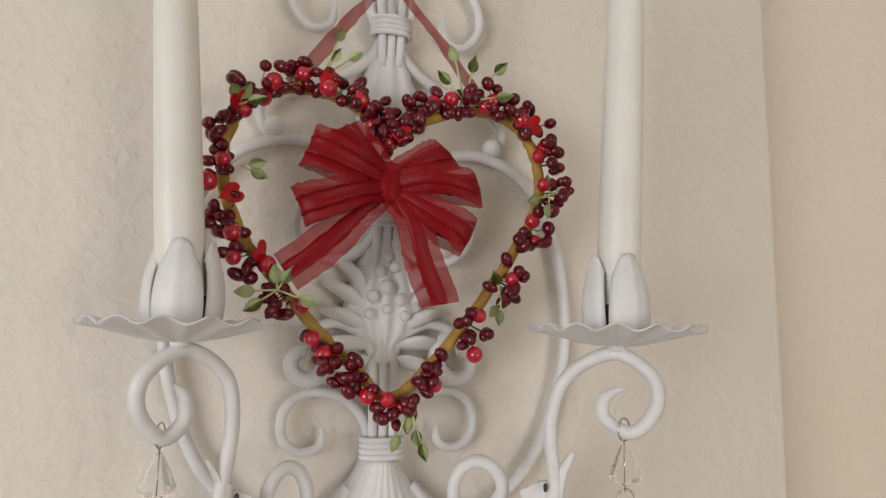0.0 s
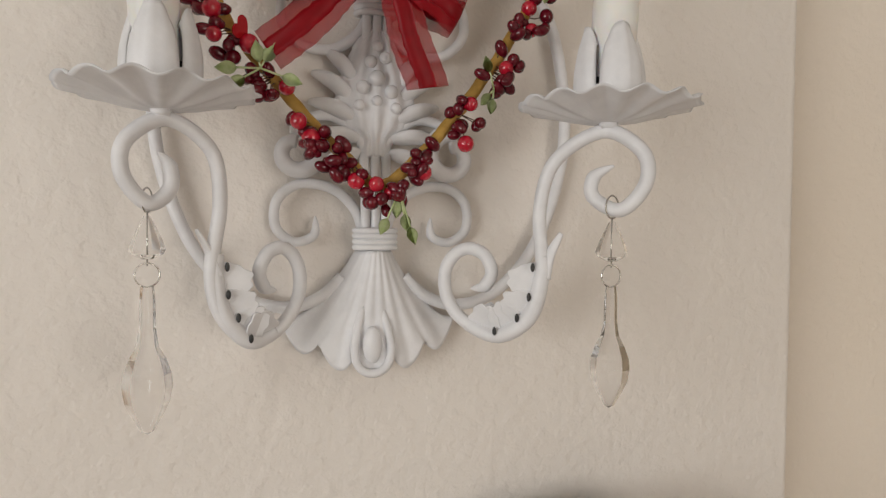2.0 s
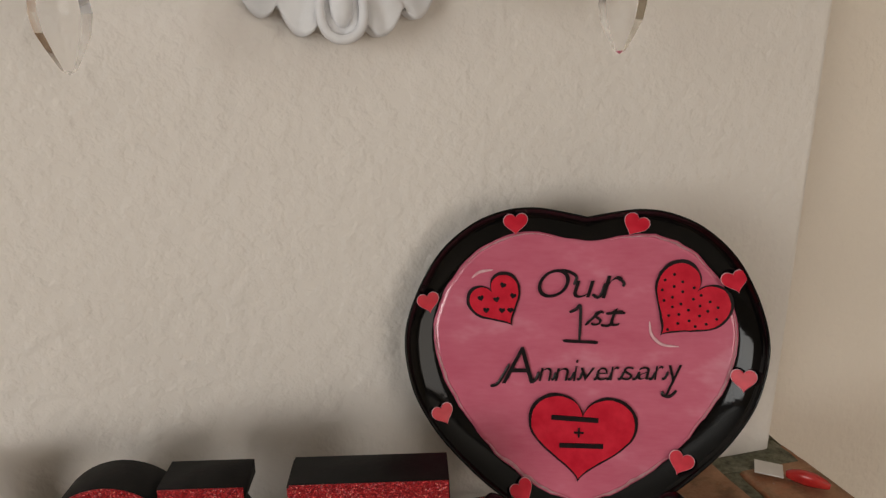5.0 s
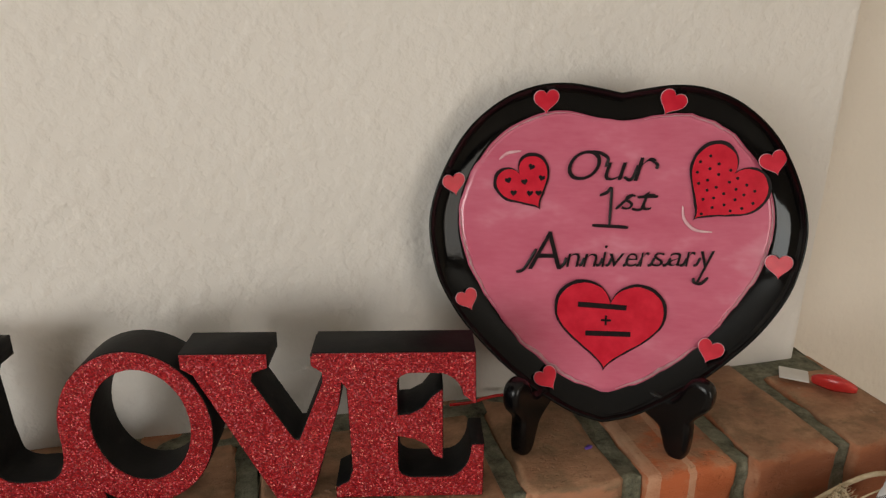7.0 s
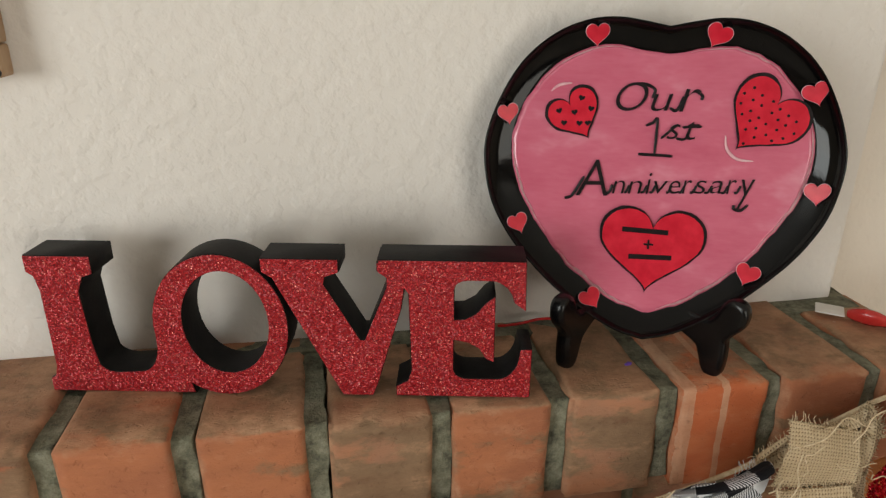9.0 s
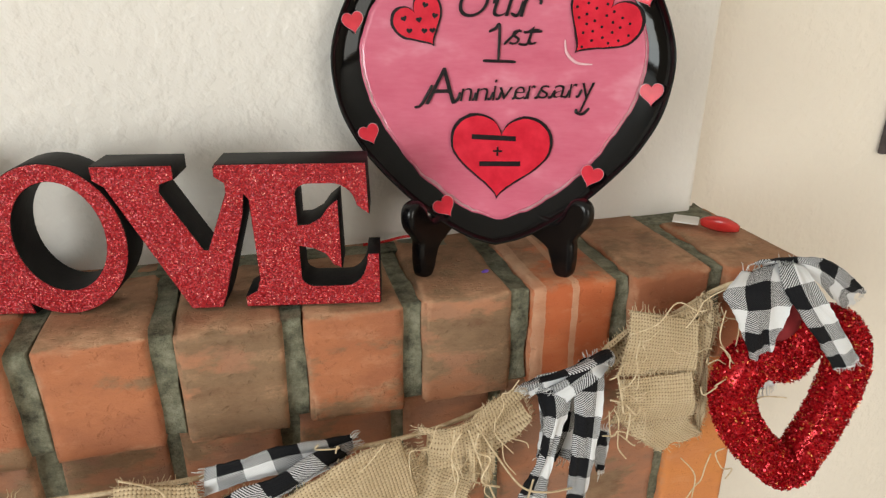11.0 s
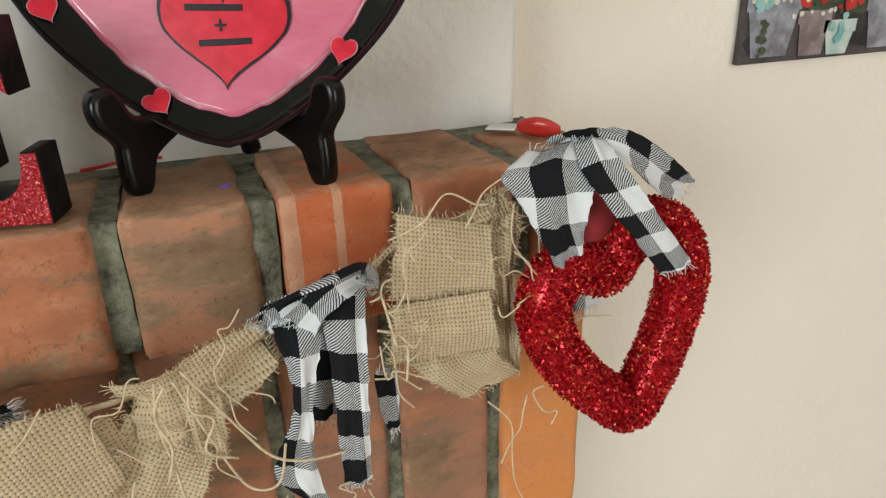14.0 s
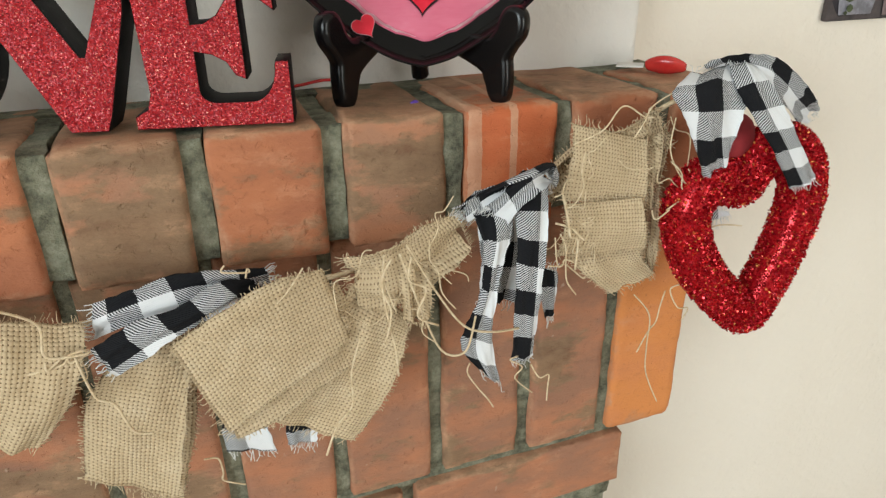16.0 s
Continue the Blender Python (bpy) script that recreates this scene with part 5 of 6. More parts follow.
def painted(name, c1, c2):
    return simple(name, c1, c2, 70, 0.7, bump_scale=300, bump_strength=0.4)


def pot(x, w0, w1, z0, z1, mat, name="painted_pot"):
    bm = bmesh.new()
    f = [(x - w0 / 2, z0), (x + w0 / 2, z0), (x + w1 / 2, z1 - 0.012), (x + w1 / 2 + 0.003, z1 - 0.012), (x + w1 / 2 + 0.003, z1), (x - w1 / 2 - 0.003, z1), (x - w1 / 2 - 0.003, z1 - 0.012), (x - w1 / 2, z1 - 0.012)]
    fc = bm.faces.new([bm.verts.new((PX0 + a, 0.4959, PZ0 + b)) for a, b in f])
    top = bmesh.ops.extrude_face_region(bm, geom=[fc])
    for v in top["geom"]:
        if isinstance(v, bmesh.types.BMVert):
            v.co.y -= 0.0005
    bmesh.ops.recalc_face_normals(bm, faces=bm.faces)
    part(name, bm, mat, painting)


GREY_POT = painted("grey_pot_paint", (0.16, 0.15, 0.17), (0.36, 0.35, 0.40))
MAUVE_POT = painted("mauve_pot_paint", (0.17, 0.12, 0.12), (0.32, 0.25, 0.26))
WHITE_POT = painted("white_pot_paint", (0.38, 0.50, 0.48), (0.66, 0.64, 0.60))
pot(0.036, 0.044, 0.062, 0.006, 0.060, GREY_POT)
pot(0.090, 0.030, 0.038, 0.004, 0.046, MAUVE_POT)
pot(0.126, 0.026, 0.038, 0.003, 0.036, WHITE_POT)
pot(0.126, 0.018, 0.030, 0.066, 0.084, WHITE_POT)
pot(0.190, 0.040, 0.056, 0.006, 0.055, GREY_POT)
LEAF_PAINT = painted("leaf_dark_paint", (0.02, 0.032, 0.014), (0.07, 0.085, 0.035))
RED_PAINT = painted("flower_red_paint", (0.34, 0.012, 0.014), (0.56, 0.035, 0.025))
CORAL_PAINT = painted("flower_coral_paint", (0.52, 0.06, 0.035), (0.64, 0.16, 0.08))
CREAM_PAINT = painted("flower_cream_paint", (0.60, 0.52, 0.42), (0.74, 0.68, 0.58))
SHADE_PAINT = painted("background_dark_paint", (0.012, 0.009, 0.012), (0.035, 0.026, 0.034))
TEAL_PAINT = painted("teal_dab_paint", (0.16, 0.38, 0.38), (0.34, 0.52, 0.50))


def dabs(mat, y, spots):
    """Brush dabs of one colour: (x, z, spread across, spread up, how many, smallest, largest)."""
    bm = bmesh.new()
    for x, z, sx, sz, count, r0, r1 in spots:
        for k in range(count):
            px, pz = x + rnd.gauss(0, 0.5) * sx, z + rnd.gauss(0, 0.5) * sz
            daub(bm, min(max(px, 0.008), PW - 0.012), min(max(pz, 0.008), PH - 0.012), rnd.uniform(r0, r1), y, rnd.uniform(0.7, 1.3))
    bmesh.ops.recalc_face_normals(bm, faces=bm.faces)
    tagged(part("painted_foliage", bm, mat, painting), kind="stuff")


upper = [(rnd.uniform(0.03, PW - 0.03), rnd.uniform(0.15, PH - 0.03)) for k in range(26)]
dabs(SHADE_PAINT, 0.49685, [(0.21, 0.25, 0.22, 0.28, 200, 0.012, 0.026), (0.20, 0.05, 0.03, 0.05, 30, 0.006, 0.014)])
dabs(LEAF_PAINT, 0.4964, [(0.032, 0.070, 0.030, 0.012, 40, 0.004, 0.009), (0.092, 0.062, 0.030, 0.020, 40, 0.004, 0.008), (0.135, 0.105, 0.030, 0.020, 30, 0.003, 0.008), (0.145, 0.050, 0.028, 0.014, 26, 0.003, 0.007)] + [(x, z, 0.05, 0.05, 14, 0.005, 0.012) for x, z in upper])
dabs(RED_PAINT, 0.4953, [(0.030, 0.116, 0.028, 0.018, 34, 0.004, 0.009), (0.088, 0.095, 0.026, 0.034, 54, 0.003, 0.008), (0.142, 0.064, 0.026, 0.016, 30, 0.003, 0.007), (0.215, 0.12, 0.03, 0.03, 24, 0.004, 0.008)] + [(x, z, 0.035, 0.03, 16, 0.004, 0.009) for x, z in upper[::2]])
dabs(CORAL_PAINT, 0.4948, [(0.030, 0.118, 0.020, 0.012, 10, 0.002, 0.004), (0.096, 0.090, 0.024, 0.030, 22, 0.002, 0.005), (0.146, 0.060, 0.022, 0.016, 10, 0.002, 0.004)] + [(x, z, 0.03, 0.03, 7, 0.002, 0.005) for x, z in upper[1::2]])
dabs(CREAM_PAINT, 0.4943, [(0.026, 0.086, 0.022, 0.010, 12, 0.003, 0.006), (0.140, 0.118, 0.034, 0.010, 14, 0.002, 0.004), (0.034, 0.128, 0.012, 0.006, 4, 0.003, 0.005), (0.030, 0.057, 0.040, 0.003, 12, 0.002, 0.004), (0.090, 0.044, 0.024, 0.003, 7, 0.002, 0.003)] + [(x, z, 0.03, 0.02, 4, 0.002, 0.004) for x, z in upper[::4]])
dabs(TEAL_PAINT, 0.4938, [(0.016, 0.052, 0.016, 0.008, 7, 0.003, 0.005), (0.124, 0.018, 0.010, 0.016, 7, 0.003, 0.005), (0.126, 0.075, 0.010, 0.006, 4, 0.002, 0.004)])
dabs(LEAF_PAINT, 0.4933, [(0.022, 0.018, 0.006, 0.020, 8, 0.002, 0.005)])

# ---- small things on the mantel ----
bm = bmesh.new()
tube(bm, spline([(0.396, 0.392, SHELF + 0.004), (0.402, 0.385, SHELF + 0.005), (0.409, 0.377, SHELF + 0.005), (0.415, 0.370, SHELF + 0.004)], 6), lambda s: 0.0022 + 0.0060 * math.sin(math.pi * min(1, 0.08 + 0.88 * s)), 8, flatten=0.6)
tagged(part("plastic_clip", bm, CLEAR_RED), "translucent red plastic clip lying on the brick", "clip")
bm = bmesh.new()
box(bm, (-0.010, -0.009, 0), (0.010, 0.009, 0.0012), 0.0004)
ob = tagged(part("paper_tag", bm, PAPER), "small white paper tag on the mantel corner", "tag")
ob.matrix_world = pose(0.389, 0.402, SHELF + 0.0025, 0, 0, -38)
bm = bmesh.new()
tube(bm, spline([(0.128, 0.420, SHELF + 0.002), (0.142, 0.417, SHELF + 0.004), (0.158, 0.418, SHELF + 0.006), (0.172, 0.421, SHELF + 0.004)], 6), 0.0011, 6)
tagged(part("red_cord", bm, RED_PLASTIC), "thin red cord lying behind the plate stand", "cord")

bm = bmesh.new()
bmesh.ops.create_icosphere(bm, subdivisions=2, radius=1, matrix=Matrix.Diagonal((0.0034, 0.0016, 0.0012, 1)))
for v in bm.verts:
    v.co += noise.noise_vector(v.co * 900) * 0.0005
smooth(bm)
ob = tagged(part("confetti_scrap", bm, simple("purple_foil", (0.10, 0.04, 0.30), (0.16, 0.07, 0.42), 200, 0.35)), "tiny purple foil scrap lying on the mortar", "scrap")
ob.matrix_world = pose(0.2019, 0.3574, SHELF - 0.0005, 0, 0, 25)

# ---- small wooden frame beside the sconce ----
FX, FZ, FW, FH = -0.163, 1.535, 0.15, 0.20
picture = thing("picture_frame", label="small tan wooden frame hanging on the cream wall", category="picture frame")
for nm, lo, hi in (("bottom_rail", (FX - FW, 0.412, FZ), (FX, 0.4285, FZ + 0.018)), ("top_rail", (FX - FW, 0.412, FZ + FH - 0.018), (FX, 0.4285, FZ + FH)), ("side_rail", (FX - 0.018, 0.4125, FZ + 0.0182), (FX, 0.4285, FZ + FH - 0.0182)), ("side_rail", (FX - FW, 0.4125, FZ + 0.0182), (FX - FW + 0.018, 0.4285, FZ + FH - 0.0182))):
    bm = bmesh.new()
    box(bm, lo, hi, 0.0025, 2)
    part(nm, bm, FRAME_WOOD, picture, "tan stained wood")
bm = bmesh.new()
box(bm, (FX - FW + 0.0185, 0.421, FZ + 0.0185), (FX - 0.0185, 0.428, FZ + FH - 0.0185))
part("backing", bm, PAPER, picture, "pale paper behind the frame")
# small near-black disc darkens the lower right corner
bm = bmesh.new()
tube(bm, [Vector((FX - 0.003, 0.4105, FZ + 0.003)), Vector((FX - 0.003, 0.4130, FZ + 0.003))], 0.0024, 10)
part("corner_stud", bm, NEAR_BLACK, picture, "dark disc at the frame's lower right corner")

# ---- tinsel heart ----
tinsel = thing("tinsel_heart", label="open red tinsel heart ornament hanging from the garland end", category="heart ornament")
TH = [(0.385, 1.300), (0.396, 1.316), (0.414, 1.322), (0.432, 1.310), (0.440, 1.284), (0.434, 1.252), (0.424, 1.226), (0.410, 1.203), (0.393, 1.215), (0.372, 1.236), (0.354, 1.262), (0.348, 1.288), (0.358, 1.304), (0.372, 1.306)]
core = spline([(x, 0.272, z) for x, z in TH], 10, closed=True)
bm = bmesh.new()
tube(bm, core, 0.0132, 12, closed=True)
part("core", bm, SEQUIN, tinsel, "red foil core")
rnd = random.Random(77)
verts, faces = [], []
n = len(core)
for k in range(42000):
    i = rnd.randrange(n)
    d = (core[(i + 1) % n] - core[i - 1]).normalized()
    a = d.orthogonal().normalized()
    b = d.cross(a)
    w = rnd.uniform(0, 2 * math.pi)
    rad = a * math.cos(w) + b * math.sin(w)
    p = core[i].lerp(core[(i + 1) % n], rnd.random()) + rad * rnd.uniform(0.0125, 0.0150)
    t1 = (rad * 0.45 + Vector((rnd.gauss(0, 1), rnd.gauss(0, 1), rnd.gauss(0, 1))) * 0.9).normalized()
    t2 = t1.cross(Vector((rnd.gauss(0, 1), rnd.gauss(0, 1), rnd.gauss(0, 1)))).normalized()
    ln, wd = rnd.uniform(0.0009, 0.0019), rnd.uniform(0.00035, 0.0008)
    m = len(verts)
    verts += [p - t2 * wd, p + t2 * wd, p + t1 * ln + t2 * wd, p + t1 * ln - t2 * wd]
    faces.append((m, m + 1, m + 2, m + 3))
me = bpy.data.meshes.new("tinsel")
me.from_pydata([tuple(v) for v in verts], [], faces)
tagged(part("tinsel", me, TINSEL, tinsel, "short crinkled red foil strands"), kind="stuff")

# ---- rag garland ----
garland = thing("rag_garland", label="rag garland of burlap and black-and-white buffalo check strips on twine", category="garland")
rope = spline([(-0.30, 0.300, 1.292), (-0.16, 0.296, 1.278), (-0.03, 0.297, 1.268), (0.06, 0.298, 1.268), (0.14, 0.299, 1.270), (0.20, 0.298, 1.287), (0.26, 0.298, 1.306), (0.31, 0.298, 1.330), (0.350, 0.292, 1.352), (0.380, 0.282, 1.350)], 10)
bm = bmesh.new()
tube(bm, rope, 0.0015, 8)
part("twine", bm, TWINE, garland, "jute twine")


def burlap(path, across, seed, ripple=0.0012, sag=0.0, rows=10):
    return cloth_strip("burlap_strip", garland, BURLAP, path, across, "frayed natural burlap strip", "both", seed, ripple, sag, rows, TWINE, 22, 0.005)


def check(path, across, seed, ripple=0.0008, sag=0.0, rows=10):
    return cloth_strip("checked_strip", garland, CHECK, path, across, "black and white buffalo check cotton strip", "ends", seed, ripple, sag, rows, WHITE_THREAD, 16, 0.006, shift=0.0285 + (0.006 if seed % 2 else 0.0))


# burlap squares laid over the cord, the gathered knot, and the squares near the end
burlap([(0.13, 0.279, 1.262), (0.104, 0.27, 1.258), (0.078, 0.266, 1.247), (0.055, 0.267, 1.233)], [(0.011, 0, -0.044), (0.015, 0, -0.056), (0.019, 0, -0.056), (0.02, 0, -0.058)], 41, 0.0006)
burlap([(0.139, 0.286, 1.247), (0.11, 0.277, 1.241), (0.087, 0.273, 1.229), (0.062, 0.273, 1.219)], [(0.012, 0, -0.048), (0.017, 0, -0.056), (0.016, 0, -0.053), (0.013, 0, -0.05)], 42, 0.0006)
burlap([(0.159, 0.29, 1.255), (0.146, 0.284, 1.235), (0.127, 0.283, 1.203), (0.111, 0.286, 1.177)], [(0.03, 0, -0.032), (0.043, 0, -0.03), (0.048, 0, -0.031), (0.046, 0, -0.029)], 43, 0.0016)
burlap([(0.140, 0.286, 1.270), (0.158, 0.275, 1.274), (0.178, 0.276, 1.281), (0.205, 0.286, 1.291)], [(0.006, 0, -0.032), (0.006, 0.004, -0.040), (0.010, 0.004, -0.034), (0.006, 0, -0.022)], 44, 0.0026, 0.004)
burlap([(0.172, 0.282, 1.285), (0.172, 0.273, 1.269), (0.173, 0.276, 1.244)], [(0.014, 0, -0.006), (0.018, 0, -0.007), (0.013, 0, -0.003)], 45, 0.0020)
burlap([(0.038, 0.289, 1.257), (0.031, 0.284, 1.24), (0.021, 0.281, 1.214), (0.011, 0.283, 1.17)], [(0.033, 0, -0.004), (0.039, 0, -0.01), (0.044, 0, -0.024), (0.042, 0, -0.027)], 46, 0.0012)
burlap([(0.041, 0.294, 1.234), (0.034, 0.29, 1.192), (0.023, 0.29, 1.154)], [(0.026, 0, -0.014), (0.02, 0, -0.018), (0.02, 0, -0.014)], 47, 0.0016)
burlap([(-0.013, 0.284, 1.278), (-0.014, 0.272, 1.265), (-0.022, 0.27, 1.243), (-0.035, 0.276, 1.22)], [(0.042, 0, -0.009), (0.041, 0, -0.01), (0.035, 0, -0.011), (0.023, 0, -0.012)], 48, 0.0016, 0.004)
burlap([(0.299, 0.288, 1.338), (0.296, 0.28, 1.321), (0.295, 0.282, 1.297)], [(0.051, 0, -0.014), (0.052, 0, -0.014), (0.058, 0, -0.009)], 51, 0.0004)
burlap([(0.293, 0.279, 1.299), (0.292, 0.272, 1.284), (0.293, 0.277, 1.266)], [(0.053, 0, -0.003), (0.057, 0, -0.009), (0.062, 0, -0.005)], 52, 0.0004)
burlap([(0.3, 0.287, 1.264), (0.305, 0.283, 1.253), (0.325, 0.285, 1.235)], [(0.056, 0, -0.006), (0.044, 0, 0.001), (0.034, 0, 0.008)], 53, 0.0012)
burlap([(0.336, 0.292, 1.337), (0.332, 0.287, 1.311), (0.334, 0.288, 1.281), (0.337, 0.29, 1.244)], [(0.02, 0, -0.017), (0.015, 0, -0.011), (0.013, 0, -0.009), (0.014, 0, -0.017)], 54, 0.0020)
burlap([(0.261, 0.291, 1.308), (0.285, 0.29, 1.327), (0.312, 0.288, 1.332), (0.338, 0.29, 1.336)], [(0.004, 0, -0.019), (0.005, 0, -0.016), (0.006, 0, -0.014), (0.011, 0, -0.024)], 55, 0.0020, 0.003)
burlap([(-0.110, 0.288, 1.282), (-0.112, 0.276, 1.262), (-0.110, 0.274, 1.232), (-0.106, 0.280, 1.200)], [(0.058, 0, 0), (0.062, 0, 0), (0.060, 0, 0.002), (0.056, 0, 0)], 49, 0.0016, 0.003)
check([(0.232, 0.286, 1.300), (0.231, 0.284, 1.268), (0.229, 0.286, 1.240)], [(0.038, 0, -0.004), (0.030, 0, -0.006), (0.024, 0, -0.004)], 70, 0.0020)
check([(0.203, 0.282, 1.302), (0.214, 0.270, 1.314), (0.232, 0.266, 1.323), (0.250, 0.270, 1.326), (0.258, 0.282, 1.314)], [(0.010, 0.004, -0.012), (0.008, 0.010, -0.012), (0.002, 0.014, -0.010), (0.002, 0.014, -0.008), (0.008, 0.008, -0.006)], 76, 0.0006, 0.004)
# checked strips, then the bow over the mantel end
check([(0.097, 0.289, 1.281), (0.076, 0.281, 1.283), (0.056, 0.278, 1.285), (0.033, 0.279, 1.281), (0.012, 0.285, 1.273)], [(0.002, 0, -0.009), (0.004, 0, -0.017), (0.005, 0, -0.02), (0.002, 0, -0.017), (-0.002, 0, -0.018)], 61, 0.0008)
check([(0.092, 0.286, 1.278), (0.075, 0.274, 1.282), (0.054, 0.269, 1.275), (0.037, 0.268, 1.27), (0.015, 0.271, 1.258)], [(0.005, 0, -0.008), (0.009, 0, -0.014), (0.007, 0, -0.011), (0.009, 0, -0.015), (0.008, 0, -0.017)], 62, 0.0010, 0.002)
check([(0.073, 0.29, 1.203), (0.073, 0.288, 1.187), (0.075, 0.289, 1.171)], [(0.017, 0, -0.003), (0.025, 0, -0.006), (0.027, 0, -0.008)], 63)
check([(0.104, 0.291, 1.202), (0.105, 0.289, 1.185), (0.104, 0.289, 1.168)], [(0.015, 0, -0.003), (0.018, 0, -0.003), (0.017, 0, -0.002)], 64)
check([(0.208, 0.284, 1.301), (0.212, 0.274, 1.312), (0.225, 0.269, 1.316), (0.239, 0.27, 1.321), (0.255, 0.282, 1.312)], [(0.009, 0, -0.009), (0.008, 0, -0.013), (0.002, 0, -0.013), (0.004, 0, -0.013), (0.002, 0, -0.011)], 65, 0.0010, 0.002)
check([(0.244, 0.277, 1.319), (0.24, 0.268, 1.298), (0.24, 0.268, 1.269), (0.24, 0.27, 1.238), (0.241, 0.275, 1.203)], [(0.019, 0, 0), (0.019, 0, -0.004), (0.017, 0, -0.007), (0.016, 0, -0.005), (0.015, 0, 0)], 66, 0.0008, 0.0015)
check([(0.22, 0.277, 1.305), (0.219, 0.269, 1.293), (0.218, 0.271, 1.272), (0.216, 0.273, 1.252), (0.211, 0.274, 1.23), (0.211, 0.274, 1.214), (0.22, 0.277, 1.194)], [(0.025, 0, 0.003), (0.019, 0, -0.002), (0.01, 0, -0.001), (0.01, 0, -0.004), (0.018, 0, -0.009), (0.022, 0, -0.013), (0.015, 0, -0.015)], 67, 0.0012, 0.0015)
check([(0.264, 0.29, 1.254), (0.264, 0.287, 1.238), (0.266, 0.288, 1.221)], [(0.013, 0, -0.005), (0.011, 0, -0.001), (0.007, 0, 0.001)], 68)
check([(0.219, 0.272, 1.302), (0.226, 0.263, 1.315), (0.237, 0.262, 1.323), (0.249, 0.272, 1.322)], [(0.012, 0, -0.016), (0.007, 0, -0.012), (0.006, 0, -0.01), (0.006, 0, -0.009)], 69, 0.0008, 0.002)
check([(0.356, 0.272, 1.371), (0.342, 0.259, 1.365), (0.344, 0.257, 1.352), (0.348, 0.258, 1.336), (0.358, 0.264, 1.314)], [(0.038, 0, 0.002), (0.05, 0, -0.001), (0.04, 0, -0.002), (0.028, 0, 0), (0.015, 0, 0.008)], 72, 0.0014, 0.002)
check([(0.368, 0.266, 1.374), (0.368, 0.254, 1.363), (0.38, 0.25, 1.346), (0.397, 0.25, 1.326), (0.419, 0.254, 1.301)], [(0.019, 0, -0.001), (0.02, 0, 0.003), (0.021, 0, 0.002), (0.021, 0, 0.003), (0.02, 0, 0.004)], 73, 0.0008, 0.002)
check([(0.356, 0.276, 1.368), (0.362, 0.268, 1.373), (0.382, 0.264, 1.371), (0.4, 0.264, 1.361), (0.42, 0.268, 1.347), (0.442, 0.278, 1.336)], [(0.015, 0, -0.013), (0.01, 0, -0.014), (0.009, 0, -0.018), (0.001, 0, -0.022), (-0.009, 0, -0.017), (-0.007, 0, -0.009)], 71, 0.0012, 0.003)
check([(0.379, 0.278, 1.281), (0.379, 0.276, 1.276)], [(0.017, 0, -0.005), (0.016, 0, 0.002)], 75)
bm = bmesh.new()
bmesh.ops.create_uvsphere(bm, u_segments=14, v_segments=10, radius=1, matrix=Matrix.Translation((0.372, 0.274, 1.330)) @ Matrix.Diagonal((0.020, 0.010, 0.016, 1)))
smooth(bm)
part("felt_wad", bm, BROWNRED, garland, "deep red felt under the bow")


def loose_thread(a, b, droop, seed, r=0.00055, curl=0.006):
    rnd = random.Random(seed)
    a, b = Vector(a), Vector(b)
    pts = []
    for k in range(5):
        s = k / 4
        pts.append(a.lerp(b, s) + Vector((rnd.uniform(-curl, curl), rnd.uniform(-curl, curl) * 0.4 - 0.003, rnd.uniform(-curl, curl) * 0.8 - droop * math.sin(math.pi * s))))
    bm = bmesh.new()
    tube(bm, spline(pts, 6), r, 5)
    part("loose_thread", bm, TWINE, garland)


THREADS = [((0.172, 1.294), (0.238, 1.232), 0.02), ((0.168, 1.296), (0.205, 1.245), 0.045), ((0.156, 1.290), (0.158, 1.215), 0.0), ((0.160, 1.290), (0.146, 1.240), 0.01), ((0.170, 1.288), (0.178, 1.240), 0.0), ((0.140, 1.244), (0.112, 1.170), 0.0), ((-0.020, 1.296), (0.014, 1.266), 0.012), ((0.010, 1.262), (-0.006, 1.268), 0.002), ((0.012, 1.270), (-0.014, 1.262), 0.0), ((0.004, 1.262), (0.030, 1.220), 0.01), ((0.260, 1.310), (0.272, 1.268), 0.0), ((0.255, 1.298), (0.276, 1.282), 0.008), ((0.258, 1.282), (0.280, 1.262), 0.010), ((0.262, 1.292), (0.268, 1.244), 0.0), ((0.252, 1.270), (0.284, 1.256), -0.004), ((0.270, 1.342), (0.318, 1.346), -0.010), ((0.298, 1.336), (0.334, 1.366), -0.004), ((0.322, 1.350), (0.352, 1.294), 0.006), ((0.330, 1.318), (0.362, 1.298), 0.004), ((0.336, 1.282), (0.392, 1.278), 0.004), ((0.338, 1.300), (0.318, 1.296), 0.01), ((0.316, 1.240), (0.344, 1.150), 0.0), ((0.344, 1.240), (0.352, 1.214), 0.0), ((0.340, 1.236), (0.320, 1.196), 0.004), ((0.090, 1.296), (0.072, 1.302), 0.0), ((0.110, 1.290), (0.056, 1.262), 0.004), ((0.245, 1.200), (0.256, 1.176), 0.0), ((0.205, 1.210), (0.214, 1.182), 0.0), ((0.230, 1.212), (0.240, 1.184), 0.0), ((0.050, 1.190), (0.064, 1.164), 0.0), ((0.250, 1.306), (0.262, 1.322), 0.0), ((0.268, 1.330), (0.262, 1.300), 0.004)]
for k, ((x0, z0), (x1, z1), droop) in enumerate(THREADS):
    loose_thread((x0, 0.272, z0), (x1, 0.270, z1), droop, 200 + k, 0.0007 if k < 12 else 0.0005)

